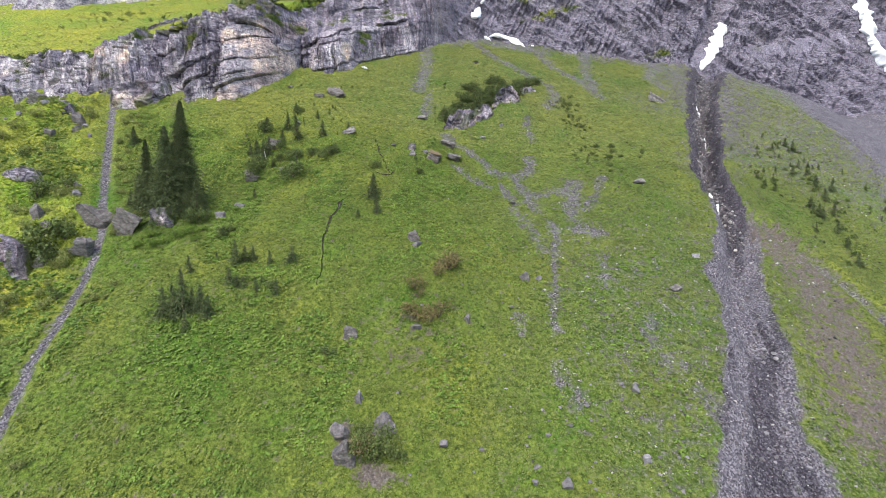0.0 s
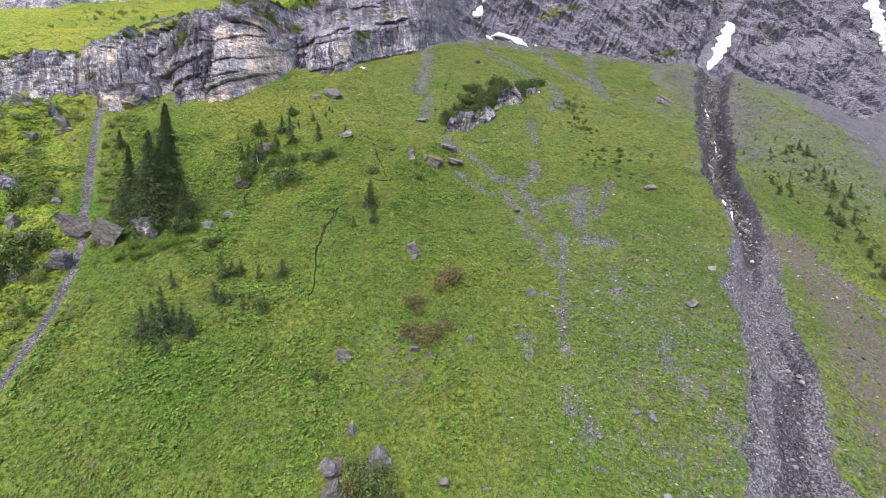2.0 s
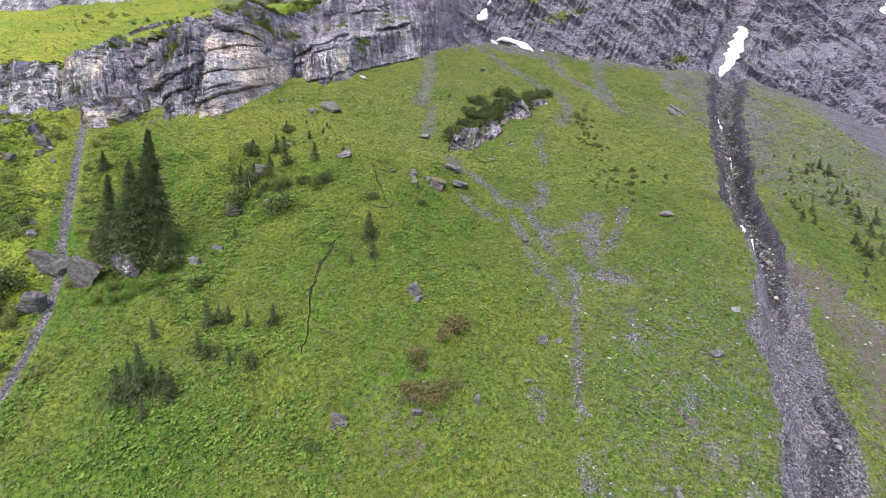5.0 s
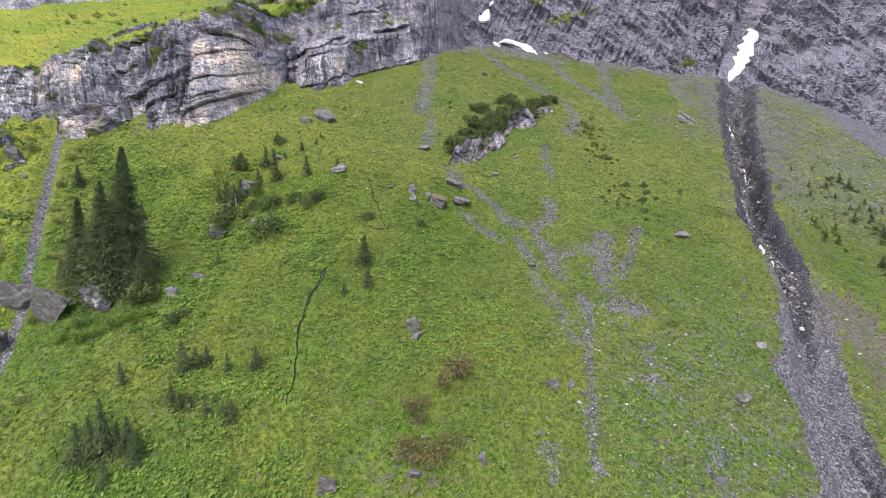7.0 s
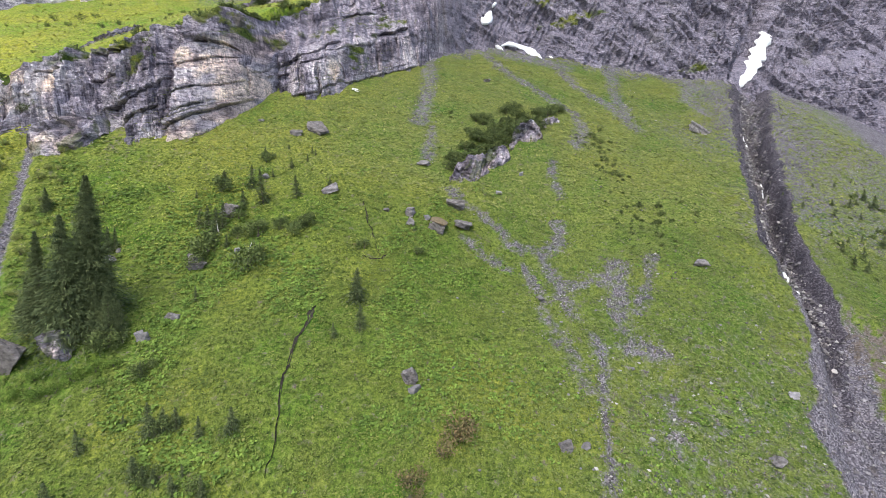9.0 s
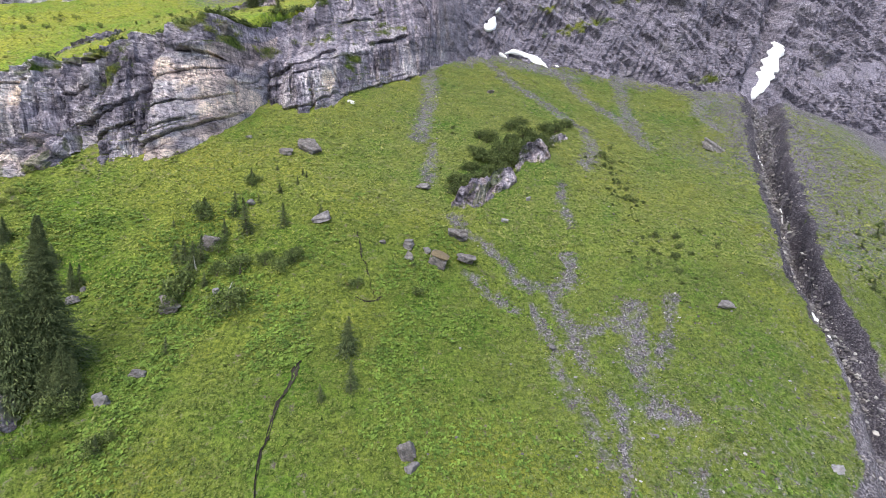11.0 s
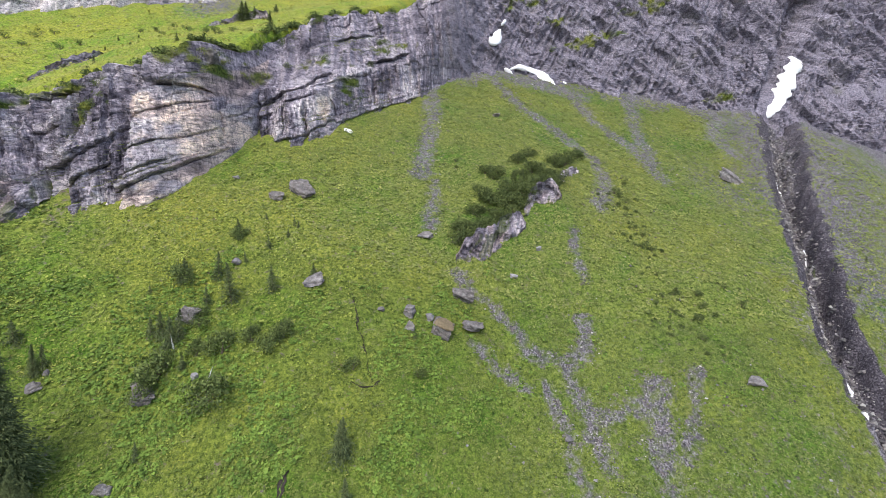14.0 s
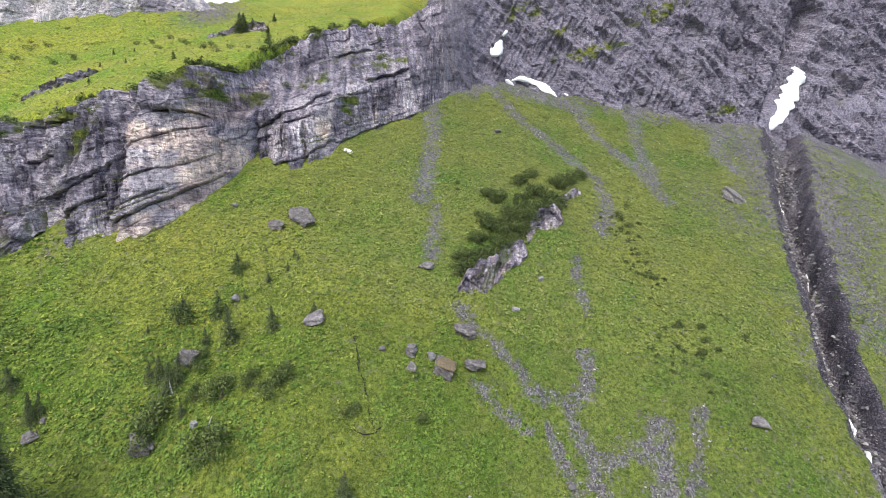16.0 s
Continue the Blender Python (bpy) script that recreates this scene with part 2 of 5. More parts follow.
def ground(x, y):
    """Height of the ground sheet."""
    x, y = np.asarray(x, float), np.asarray(y, float)
    z = meadow(x, y)
    z = z + 0.5 * fbm(x / 17, y / 17, 3) + (0.2 * fbm(x / 3.1, y / 3.1, 2, 5) + 0.2 * fbm(x / 1.5, y / 1.2, 2, 8)) * step(25, 40, y)
    d, s = off_line(x, y, GULLY_X, GULLY_Y)
    wide = np.interp(15 * s, range(16), GULLY_WIDE) * (1 + 0.24 * fbm(x / 3.5, y / 3.5, 3, 9))
    deep = np.interp(15 * s, range(16), GULLY_DEEP)
    e, _ = off_line(x + 1.5 * value(0 * x, y / 5, 58), y, GULLY_X, GULLY_Y)
    z = z - 0.6 * deep * (1 - step(0.05, 0.3, e / wide)) * step(0.35, 0.55, s + 0.1)
    z = z + 0.6 * fbm(x / 1.5, y / 2.4, 3, 55) * (1 - step(0.6, 1.1, d / wide))
    z = z - deep * (1 - step(0.25, 0.9, d / wide)) + 0.35 * np.exp(-(((d - wide * 1.25) / 1.6) ** 2))
    d, s = off_line(x, y, SIDE_X, SIDE_Y)
    z = z - 1.5 * (1 - step(0.4, 2.2, d)) + 0.4 * np.exp(-(((d - 3.2) / 1.4) ** 2))
    bank = step(1, 5, np.interp(y, STREAM_Y, STREAM_X) - x) * step(40, 48, y) * (y < base_y(x) + 2)
    z = z + bank * (0.9 * fbm(x / 4.5, y / 4.5, 3, 111) + 0.9 * (0.35 - np.abs(fbm(x / 6, y / 4, 2, 113))))
    d, s = off_line(x, y, STREAM_X, STREAM_Y)
    z = z - 0.5 * (1 - step(0.3, 1.4, d))
    rise = np.maximum(y - base_y(x) - np.interp(x, (-46, -40, -34, -12, -2, 5), (10, 14, 22, 24, 12, 3)), 0)
    high = alp(x, y) + 0.7 * fbm(x / 9, y / 9, 3, 77)
    return np.where(rise > 0, np.maximum(z, np.minimum(z + rise * 4.0, high)), z)


# ---- shape of the cliffs ----
COULOIR_X = (92, 95, 99, 104, 112)
COULOIR_Z = (86, 96, 104, 114, 130)


def cliff_top(x):
    """Height to which the steep face rises."""
    left = np.interp(x, (-140, -100, -84, -77, -74.5, -73.6, -72, -68, -62, -58, -52, -47), (66, 70, 72.2, 74.4, 73.6, 71.5, 77.2, 80, 80.6, 82.4, 85.4, 88)) + 0.5 * fbm(x / 6, 0 * x, 3, 14) + 0.7 * fbm(x / 1.7, 0 * x, 2, 16)
    dome = np.interp(x, (-46, -42, -39.5, -38, -35.5, -32, -25, -15, -4, 3), (90, 91, 92, 96, 102, 105.5, 108.5, 114, 124, 165)) + 1.2 * fbm(x / 5, 0 * x, 3, 15) + 0.9 * fbm(x / 1.6, 0 * x, 2, 17)
    return np.where(x < -44, left, dome * step(-46, -42, x) + left * (1 - step(-46, -42, x)))


CLIFF_BEDS = ((6.0, 8.5, 1.0), (2.6, 4.2, 0.75), (0.9, 1.9, 0.4))

# long joints of the left face, with the rock above standing out over them: how far, how high it fades, then x, z pairs
JOINTS = (
    (0.8, 3.0, -59, 68.6, -55.1, 70.0, -52.3, 72.1, -49.4, 75.2), (0.7, 2.0, -56.4, 65.8, -53.2, 68.0, -50.4, 69.6), (0.22, 2.5, -49.0, 76.4, -46.6, 77.8, -43.7, 79.1, -40.2, 80.5),
    (0.25, 2.5, -48.8, 71.6, -46.3, 72.8, -42.0, 74.4, -40.4, 75.3, -38.8, 76.8), (0.9, 3.0, -49.3, 65.7, -46.8, 66.8, -45, 68.2, -42.7, 69.6, -38.3, 72.9), (0.3, 1.6, -48.8, 67.4, -45.8, 69.5, -43.6, 70.8),
    (1.5, 2.6, -46.2, 81.7, -44.1, 82.3, -42, 82.3, -40.7, 82.0), (0.9, 1.5, -62, 78.4, -57.2, 79.8), (0.9, 1.6, -62, 73.4, -59.6, 74, -57.6, 74.9),
)
HIGH_JOINTS = (
    (0.6, 2.0, -39, 77.8, -37.6, 79.5, -36.7, 81), (1.2, 2.6, -36.3, 81.2, -33.1, 84.2, -29.4, 85.6, -27.3, 88.3, -25.4, 90), (0.5, 1.6, -32.2, 82.5, -27, 84.4), (1.6, 3.0, -19.5, 94, -14.9, 96.2, -11, 98.6),
    (0.7, 1.6, -22.2, 89.9, -18.8, 91.7), (0.7, 1.4, -34.7, 74.4, -29.4, 75.7, -26.3, 78, -23.7, 80.1), (0.8, 2.5, -26.4, 98.9, -20, 102.8), (0.7, 1.6, -23.4, 79.8, -18.7, 83, -13.2, 85.8, -7.8, 88.7), (0.8, 2.0, -70, 74, -66, 75.4),
)
# upright corners: how far the rock on the left of the corner stands out (negative: on the right), then x, z pairs upwards
CORNERS = (
    (1.3, -36.5, 75.5, -36.6, 80, -36.9, 84.5), (-1.0, -48.9, 65.8, -49.1, 70.6, -50, 82), (0.8, -28.1, 75.2, -28.7, 83), (0.9, -17.2, 85, -19.1, 93), (0.9, -23.7, 80, -25.4, 86),
    (0.7, -50.8, 69.5, -52.6, 80), (-0.9, -62.8, 70, -63.5, 78), (0.8, -56.3, 73, -57.7, 79), (0.8, -39, 73, -39.6, 81), (-0.7, -67, 68, -67.6, 80), (0.6, -31.6, 76, -32.2, 82), (-0.6, -54.4, 74.5, -55, 82), (1.2, -73.4, 66, -73.8, 82), (-0.8, -60.4, 70, -60.8, 80),
    (0.8, -65, 69, -65.4, 80), (-0.9, -69.6, 67, -70, 79), (0.8, -71.4, 67, -71.8, 78), (-0.8, -76, 66, -76.4, 75), (0.8, -79.4, 66, -79.8, 75),
)


def joint_relief(x, z):
    """How far the rock stands out over the joints and beside the corners."""
    out = np.zeros(np.shape(x))
    for proud, high, *p in JOINTS + HIGH_JOINTS:
        xs, zs = p[0::2], p[1::2]
        inside = step(xs[0] - 0.6, xs[0] + 0.8, x) * (1 - step(xs[-1] - 0.8, xs[-1] + 0.6, x))
        d = z - np.interp(x, xs, zs) - 0.28 * fbm(x / 1.6, 0 * x + zs[0], 3, 201)
        lip = np.where(d > 0, 0.6 * np.maximum(1 - d / (1.6 * high), 0), -0.4 * np.maximum(1 + d / high, 0))
        out = out + inside * (proud * lip - (0.5 + 0.4 * proud) * np.exp(-(((d + 0.1) / 0.13) ** 2)))
    for proud, *p in CORNERS:
        xs, zs = p[0::2], p[1::2]
        inside = step(zs[0] - 0.6, zs[0] + 0.8, z) * (1 - step(zs[-1] - 1.0, zs[-1] + 0.6, z))
        d = (x - np.interp(z, zs, xs) - 0.25 * fbm(z / 1.8, 0 * z + xs[0], 3, 203)) * (1 if proud > 0 else -1)
        a = abs(proud)
        lip = np.where(d < 0, 0.5 * np.exp(-np.abs(d) / 2.4), -0.6 * np.exp(-np.abs(d) / 1.0))
        out = out + inside * (a * lip - 0.6 * a * np.exp(-(((d - 0.15) / 0.22) ** 2)))
    return out


def bed_height(x, z):
    """Height across the beds, which climb to the right."""
    w = z - np.interp(x, (-140, -62, -5, 60, 240), (-32, -5.5, 27, 44, 74)) + 0.6 * fbm(x / 20, z / 13, 3, 3)
    return w + 1.3 * value(0 * w + 0.5, w / 4.3, 7)


def cliff_block(x, z, w, n):
    """Which bed and which block of it a place of the face belongs to, and where in it."""
    high, wide, _ = CLIFF_BEDS[n]
    i = np.floor(w / high)
    sh = x + 0.25 * z + 20 * rnd(i, 0, 70 + n) + 0.22 * high * value(x / high, z / high, 80 + n)
    wide = wide * (0.6 + 0.9 * rnd(i, 5, 75 + n))
    j = np.floor(sh / wide)
    return i, j, w / high - i, sh / wide - j


def cliff_depth(x, z):
    """How far the rock stands proud of the even face: beds that climb to the right, broken into blocks."""
    w = bed_height(x, z)
    out = 1.3 * fbm(x / 12, z / 16, 2, 40)
    # the right face is crumpled rather than bedded
    rough = step(-6, 14, x)
    u, v = x - 0.7 * z, z + 0.9 * x
    out = out + rough * (2.6 * (0.5 - np.abs(fbm(u / 16, v / 7, 3, 45))) + 0.5 * (0.5 - np.abs(fbm(u / 6, v / 1.6, 3, 46))) + 0.9 * (0.5 - np.abs(fbm((x - 0.45 * z) / 2.0, z / 9, 3, 48))) + 0.25 * fbm((x + 0.3 * z) / 1.1, z / 6, 2, 50))
    # the left face is fluted from top to bottom, except on the smooth pillar
    sound = step(-48.4, -47.6, x) * (1 - step(-41, -38, x))
    out = out + (1 - rough) * (1 - 0.8 * sound) * ((1.3 + 0.9 * (1 - step(-62, -55, x))) * (0.45 - np.abs(fbm((x + 0.2 * z) / 2.4, z / 15, 3, 47))) + 0.35 * fbm((x + 0.1 * z) / 0.7, z / 7, 2, 49))
    for n, (high, wide, amp) in enumerate(CLIFF_BEDS):
        i, j, f, g = cliff_block(x, z, w, n)
        groove = np.maximum(1 - step(0.0, 0.13, f), 0.7 * (1 - step(0.0, 0.06, np.minimum(g, 1 - g)))) * (0.45, 0.5, 0.25)[n] * step(-0.05, 0.25, value(x / 7, i * 1.7, 64 + n))
        face = rnd(i, j, 90 + n) - 0.5 + 0.7 * (rnd(i, j, 95 + n) - 0.2) * (f - 0.5) + 0.9 * (rnd(i, j, 98 + n) - 0.5) * (g - 0.5)
        some = 1.0 if n < 2 else step(-0.1, 0.3, fbm(x / 6, z / 5, 2, 27))
        out = out + (1 - 0.3 * rough) * amp * some * (face * (1 - 0.7 * sound) - groove)
    return out + 0.12 * fbm(x / 1.3, z / 1.3, 4, 60) + (1 - rough) * 0.24 * (0.4 - np.abs(fbm((x - 0.6 * z) / 1.1, (z + 0.6 * x) / 0.45, 3, 62)))


# faces that are paler (or darker) than the rest: amount, x, z, half width, half height
FACES = ((0.28, -57.2, 70.8, 1.8, 1.4), (0.34, -44.6, 80.6, 3.6, 1.6), (0.2, -44.5, 74, 4.6, 4.5), (0.22, -38, 78.5, 1.6, 3.6), (0.3, -26, 81.5, 1.5, 2.6), (0.26, -9.8, 90.5, 2.4, 3.6), (-0.24, -16, 90.5, 2.4, 2.6),
         (-0.2, -50.3, 69.5, 1.6, 4.2), (-0.3, -35.4, 80, 1.0, 5), (0.22, -59, 76, 2.4, 2.2), (0.2, -55, 67, 2.4, 1.4), (-0.18, -53, 76.5, 2.4, 3), (0.12, -66, 76, 2.6, 3), (-0.2, -22.5, 85, 1.5, 4), (0.15, -30.5, 79, 2.6, 2.5))


def cliff_tone(x, z):
    """Light and dark blocks."""
    w = bed_height(x, z)
    i, j, _, _ = cliff_block(x, z, w, 0)
    k, m, _, _ = cliff_block(x, z, w, 1)
    q, o, _, _ = cliff_block(x, z, w, 2)
    tone = 0.16 * rnd(i, j, 11) + 0.26 * rnd(k, m, 12) + 0.2 * rnd(q, o, 13) + 0.15 + 0.18 * (1 - step(-60, -52, x))
    for more, a, b, wide, high in FACES:
        tone = tone + more * (1 - step(0.75, 1.15, np.maximum(np.abs(x - a + 0.4 * fbm(z, 0 * z + a, 2, 205)) / wide, np.abs(z - b - 0.5 * (x - a) + 0.4 * fbm(x, 0 * x + b, 2, 206)) / high)))
    return tone - 0.06 * step(-36, -28, x) + 0.2 * fbm(x / 7, z / 7, 3, 19) + 0.2 * fbm((x + 0.2 * z) / 1.3, z / 9, 3, 29)


def cliff_face(x, z):
    """How far back (y) the rock face lies at x and height z."""
    low = meadow(x, base_y(x))
    lean = np.interp(x, (-140, -45, -36, 0, 20, 140), (0.36, 0.36, 0.25, 0.25, 0.3, 0.34))
    # above the lowest ten metres the middle part lies back as a rounded dome
    dome = step(-44, -36, x) * (1 - step(-14, 0, x)) * 0.75 * np.maximum(z - low - 10, 0)
    d, s = off_line(x, z, COULOIR_X, COULOIR_Z)
    cut = 5.0 * (1 - step(0.5, 5.5, d)) * step(84, 90, z)
    # the buff pillar stands proud, with a cap of rock near its top
    pillar = step(-48.4, -47.8, x) * (1 - step(-41, -38, x))
    h = z - low
    cap = 0.9 * pillar * step(16.2, 17.2, h + 0.2 * (x + 43))
    return base_y(x) + 0.6 + (z - low) * lean + dome - cliff_depth(x, z) - joint_relief(x, z) + cut - 1.2 * pillar - cap - 1.2 * step(-62, -58, x) * (1 - step(-52, -49, x))


# ---- ground sheet ----
def grid_mesh(name, xs, ys, zs, material, smooth=True):
    """A mesh over a grid of places (rows by columns)."""
    rows, cols = xs.shape
    i = np.arange(rows * cols).reshape(rows, cols)
    f = np.stack([i[:-1, :-1], i[:-1, 1:], i[1:, 1:], i[1:, :-1]], -1).reshape(-1, 4)
    me = bpy.data.meshes.new(name)
    me.from_pydata(np.stack([xs, ys, zs], -1).reshape(-1, 3).tolist(), [], f.tolist())
    me.polygons.foreach_set("use_smooth", np.full(len(me.polygons), smooth))
    me.materials.append(material)
    return me


def give(me, name, values):
    a = me.attributes.new(name, "FLOAT", "POINT")
    a.data.foreach_set("value", np.clip(np.asarray(values, np.float32).ravel(), 0, 1))


def spread(lo, hi, fine, far, grow=1.35):
    """Even steps from lo to hi, and ever longer ones out to far on both sides."""
    mid, out, s = list(np.arange(lo, hi, fine)), [], fine
    left, right = [lo], [mid[-1]]
    while left[-1] > -far:
        s *= grow
        left.append(left[-1] - s)
    s = fine
    while right[-1] < far:
        s *= grow
        right.append(right[-1] + s)
    return np.array(left[:0:-1] + mid + right[1:])


gx, gy = np.meshgrid(spread(-95, 125, 0.5, 2500), spread(30, 172, 0.45, 2500))
gz = ground(gx, gy)
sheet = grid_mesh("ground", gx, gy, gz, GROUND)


# gravel that lies in streaks down the grass: half width, then x, y pairs
STREAKS = (
    (0.7, 3, 85.8, 4.9, 84.4, 7.8, 82.6), (1.1, 17.7, 91.7, 17.5, 88.4, 13.5, 85.5, 14.4, 82.3, 14.7, 78.6, 15.4, 75.1), (0.7, 9.9, 87.3, 13.5, 85.4),
    (0.7, 10.9, 83.1, 11.8, 79.5, 12.2, 76.8), (1.3, 16.6, 79.4, 21, 81, 23.2, 81.5), (2.0, 24.4, 83.5, 23.5, 80.8, 21.8, 75.4), (0.8, 30.5, 85.4, 27.4, 80.5, 24.4, 75.7),
    (0.6, -0.2, 95.2, 3.2, 92.1, 7.2, 89, 10.8, 86), (0.7, 19.7, 104.8, 19, 100.2, 19.2, 97.6), (0.6, 17.9, 71.2, 15.4, 60.6, 13.6, 52.8), (1.1, 20.9, 70.6, 25.7, 70.6),
)
LOW_STREAKS = (
    (1.0, 26.8, 56.2, 25.4, 53.4, 25.6, 51.1, 27.2, 49.6), (0.7, 14.5, 45.9, 14.1, 44.5), (0.9, 28.7, 48.1, 28.8, 45.6), (0.8, 11.9, 76.4, 13.4, 69.7), (0.8, 23.3, 65.1, 22.6, 60.9),
    (0.6, 13.3, 48.4, 13, 46.4), (0.7, 9.6, 53.9, 9.7, 52.3), (0.7, 12.2, 76.8, 13.6, 70, 15, 66), (0.8, 22, 75.4, 21.2, 70.5),
)
HIGH_STREAKS = (
    (2.2, -5.3, 150, -4.8, 132.7, -6.2, 114.8), (1.6, 9.2, 162, 17.5, 144.2, 25.2, 135.5, 30.1, 126.5, 29.8, 119.9, 25.8, 111.9), (1.8, 30.6, 158.8, 34.4, 144.8, 40.7, 135.5, 43.3, 124.9),
    (2.2, 51.2, 163.8, 45.2, 145.5, 43.7, 130.2), (2.6, 73.5, 160, 67.1, 148.5, 68.6, 142.3), (0.8, -4.2, 102.2, -3.5, 112), (4.0, 0, 156, 12, 163, 26, 158, 34, 156),
)


def streak_mask(x, y, streaks, soft=0.8):
    x, y = x + 0.6 * fbm(x / 1.8, y / 1.8, 3, 131), y + 0.6 * fbm(x / 1.8, y / 1.8, 3, 137)
    best = np.zeros(np.shape(x))
    for wide, *p in streaks:
        d, s = off_line(x, y, p[0::2], p[1::2])
        best = np.maximum(best, 1 - step(0.35 * wide, wide + soft, d))
    return best


def gully_share(x, y):
    """Distance from the gully's middle over its half width there."""
    d, s = off_line(x, y, GULLY_X, GULLY_Y)
    x, y = np.asarray(x, float), np.asarray(y, float)
    return d / (np.interp(15 * s, range(16), GULLY_WIDE) * (1 + 0.2 * fbm(x / 4, y / 4, 3, 59))), s


def gully_across(x, y):
    """Place across the gully: -1 at its left edge, 1 at its right edge."""
    g, s = gully_share(x, y)
    return g * np.sign(x - np.interp(y, GULLY_Y, GULLY_X))


def scree_mask(x, y):
    g, s = gully_share(x, y)
    q = gully_across(x, y)
    scree = (1 - step(0.8, 1.0, g)) * (1 - 0.25 * step(0.5, 0.8, q) * (1 - step(0.4, 0.5, s)))
    d, _ = off_line(x, y, STREAM_X, STREAM_Y)
    scree = np.maximum(scree, 0.9 * (1 - step(0.2, 0.95, d)))
    d, _ = off_line(x, y, SIDE_X, SIDE_Y)
    scree = np.maximum(scree, 0.62 * (1 - step(0.5, 2.6, d)))
    for some, much, soft in ((STREAKS, 0.62, 1.0), (LOW_STREAKS, 0.52, 1.2), (HIGH_STREAKS, 0.6, 1.8)):
        scree = np.maximum(scree, much * streak_mask(x, y, some, soft))
    # bare rubble along the foot of the tall face
    scree = np.maximum(scree, 0.8 * step(-6, 10, x) * (1 - step(1.0, 9.0, base_y(x) - y + 6.0 * fbm(x / 5, y / 12, 3, 53))))
    scree = np.maximum(scree, 0.75 * np.exp(-(((x + 70) / 9) ** 2 + ((y - 172) / 14) ** 2)))
    # thin gravel over the right half of the slope, and the stony slope beyond the gully
    margin = 0.42 * (1 - step(1.0, 3.4, g)) * step(70, 88, y) * np.clip(0.75 + 0.6 * fbm(x / 5, y / 8, 3, 151), 0, 1)
    thin = margin + 0.38 * step(8, 22, x) * (1 - step(45, 60, x)) * (1 - step(60, 95, y)) + 0.5 * step(56, 74, x) * step(64, 100, y)
    thin = np.maximum(thin, 0.52 * np.exp(-(((x - 58) / 12) ** 2 + ((y - 126) / 16) ** 2)))
    return np.maximum(np.maximum(scree, thin), 0.95 * step(104, 122, x + 0.4 * (150 - y)))


give(sheet, "scree", scree_mask(gx, gy))
g, s = gully_share(gx, gy)
strand = gully_share(gx + 1.5 * value(0 * gx, gy / 5, 58), gy)[0]
across = gully_across(gx, gy)
flow = fbm(across * 2.4 + 0.4 * value(0 * gx, gy / 7, 57), gy / 8, 3, 56)
lower = (1 - step(0.15, 0.6, np.abs(across - 0.1))) * (0.36 + 0.75 * flow) + 0.9 * (1 - step(0.04, 0.17, strand)) * step(-0.5, 0.2, value(0 * gx, gy / 4, 61)) + 0.6 * step(0.08, 0.4, flow) * (g < 0.95)
d, _ = off_line(gx + 0.8, gy + 0.5, SIDE_X, SIDE_Y)
give(sheet, "silt", (1 - step(0.85, 1.1, g)) * (0.16 + 0.84 * step(0.22, 0.5, g + 0.25 * flow)) * step(0.45, 0.6, s) + lower * (1 - step(0.5, 0.6, s)) + 0.85 * (1 - step(0.3, 1.5, d)) * (g > 1))


def dry_mask(x, y):
    d, s = off_line(x, y, (55.5, 54.5, 53.5, 50, 46.5), (74, 66, 60, 53, 46))
    dry = 0.74 * (1 - step(1.5, 7.0, d))
    # bare earth by the boulders at the meadow's foot
    dry = dry + 1.5 * np.exp(-(((x + 6.2) / 1.7) ** 2 + ((y - 37.9) / 0.9) ** 2)) + 1.3 * np.exp(-(((x + 9.4) / 1.0) ** 2 + ((y - 40.3) / 1.0) ** 2))
    dry = dry + 0.3 * np.exp(-(((x + 4) / 7) ** 2 + ((y - 50) / 4) ** 2))
    return dry + 0.35 * np.exp(-(((x + 54) / 4) ** 2 + ((y - 97) / 5) ** 2))


give(sheet, "dry", dry_mask(gx, gy))


def sun_tint_mask(x, y):
    """Yellow-green growth with sunlight painted into its colour: the high meadow, the bank beyond the stream, and a
    little on the upper left of the slope.
    """
    bank = step(0.5, 4, np.interp(y, STREAM_Y, STREAM_X) - x) * step(45, 52, y)
    return np.maximum(np.maximum((y > base_y(x) + 4) * (x < 0), bank * np.clip(1.0 + 0.5 * fbm(x / 5, y / 5, 3, 115), 0, 1)), 0.3 * (1 - step(-35, 0, x)) * step(66, 90, y))


give(sheet, "sun_tint", sun_tint_mask(gx, gy))
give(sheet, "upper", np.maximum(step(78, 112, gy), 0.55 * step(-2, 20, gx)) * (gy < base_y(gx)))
give(sheet, "rock", (gy > base_y(gx) + 2) * step(-18, 0, gx))
ground_ob = tagged(new("ground", sheet), "steep alpine meadow with scree streaks and an eroded gully", "ground", kind="structure")


# ---- cliffs ----
LEDGES = ((-44.5, 87.6, 3.2, 1.5), (-39.2, 86, 2.6, 1.6), (-27, 92, 4.5, 1.2), (-17, 99, 5.5, 1.4), (-21.8, 87, 1.6, 3.0), (-60, 80, 5.0, 1.0), (-50.2, 86.6, 3.0, 0.9), (-55.5, 77, 1.2, 1.6), (-66, 77, 3, 0.8), (40, 112, 9.0, 2.0), (58, 124, 8.0, 2.5), (20, 122, 6.0, 2.0), (30, 117, 4, 1.2), (78, 96, 6, 1.5))


def green_ledges(x, z):
    """Where grass has settled on the rock."""
    green = sum(np.exp(-(((x - a) / w) ** 2 + ((z - b - 0.3 * (x - a)) / h) ** 2)) for a, b, w, h in LEDGES)
    return 0.8 * green + 0.6 * fbm(x / 1.5, z / 1.2, 3, 36) * (green > 0.1)


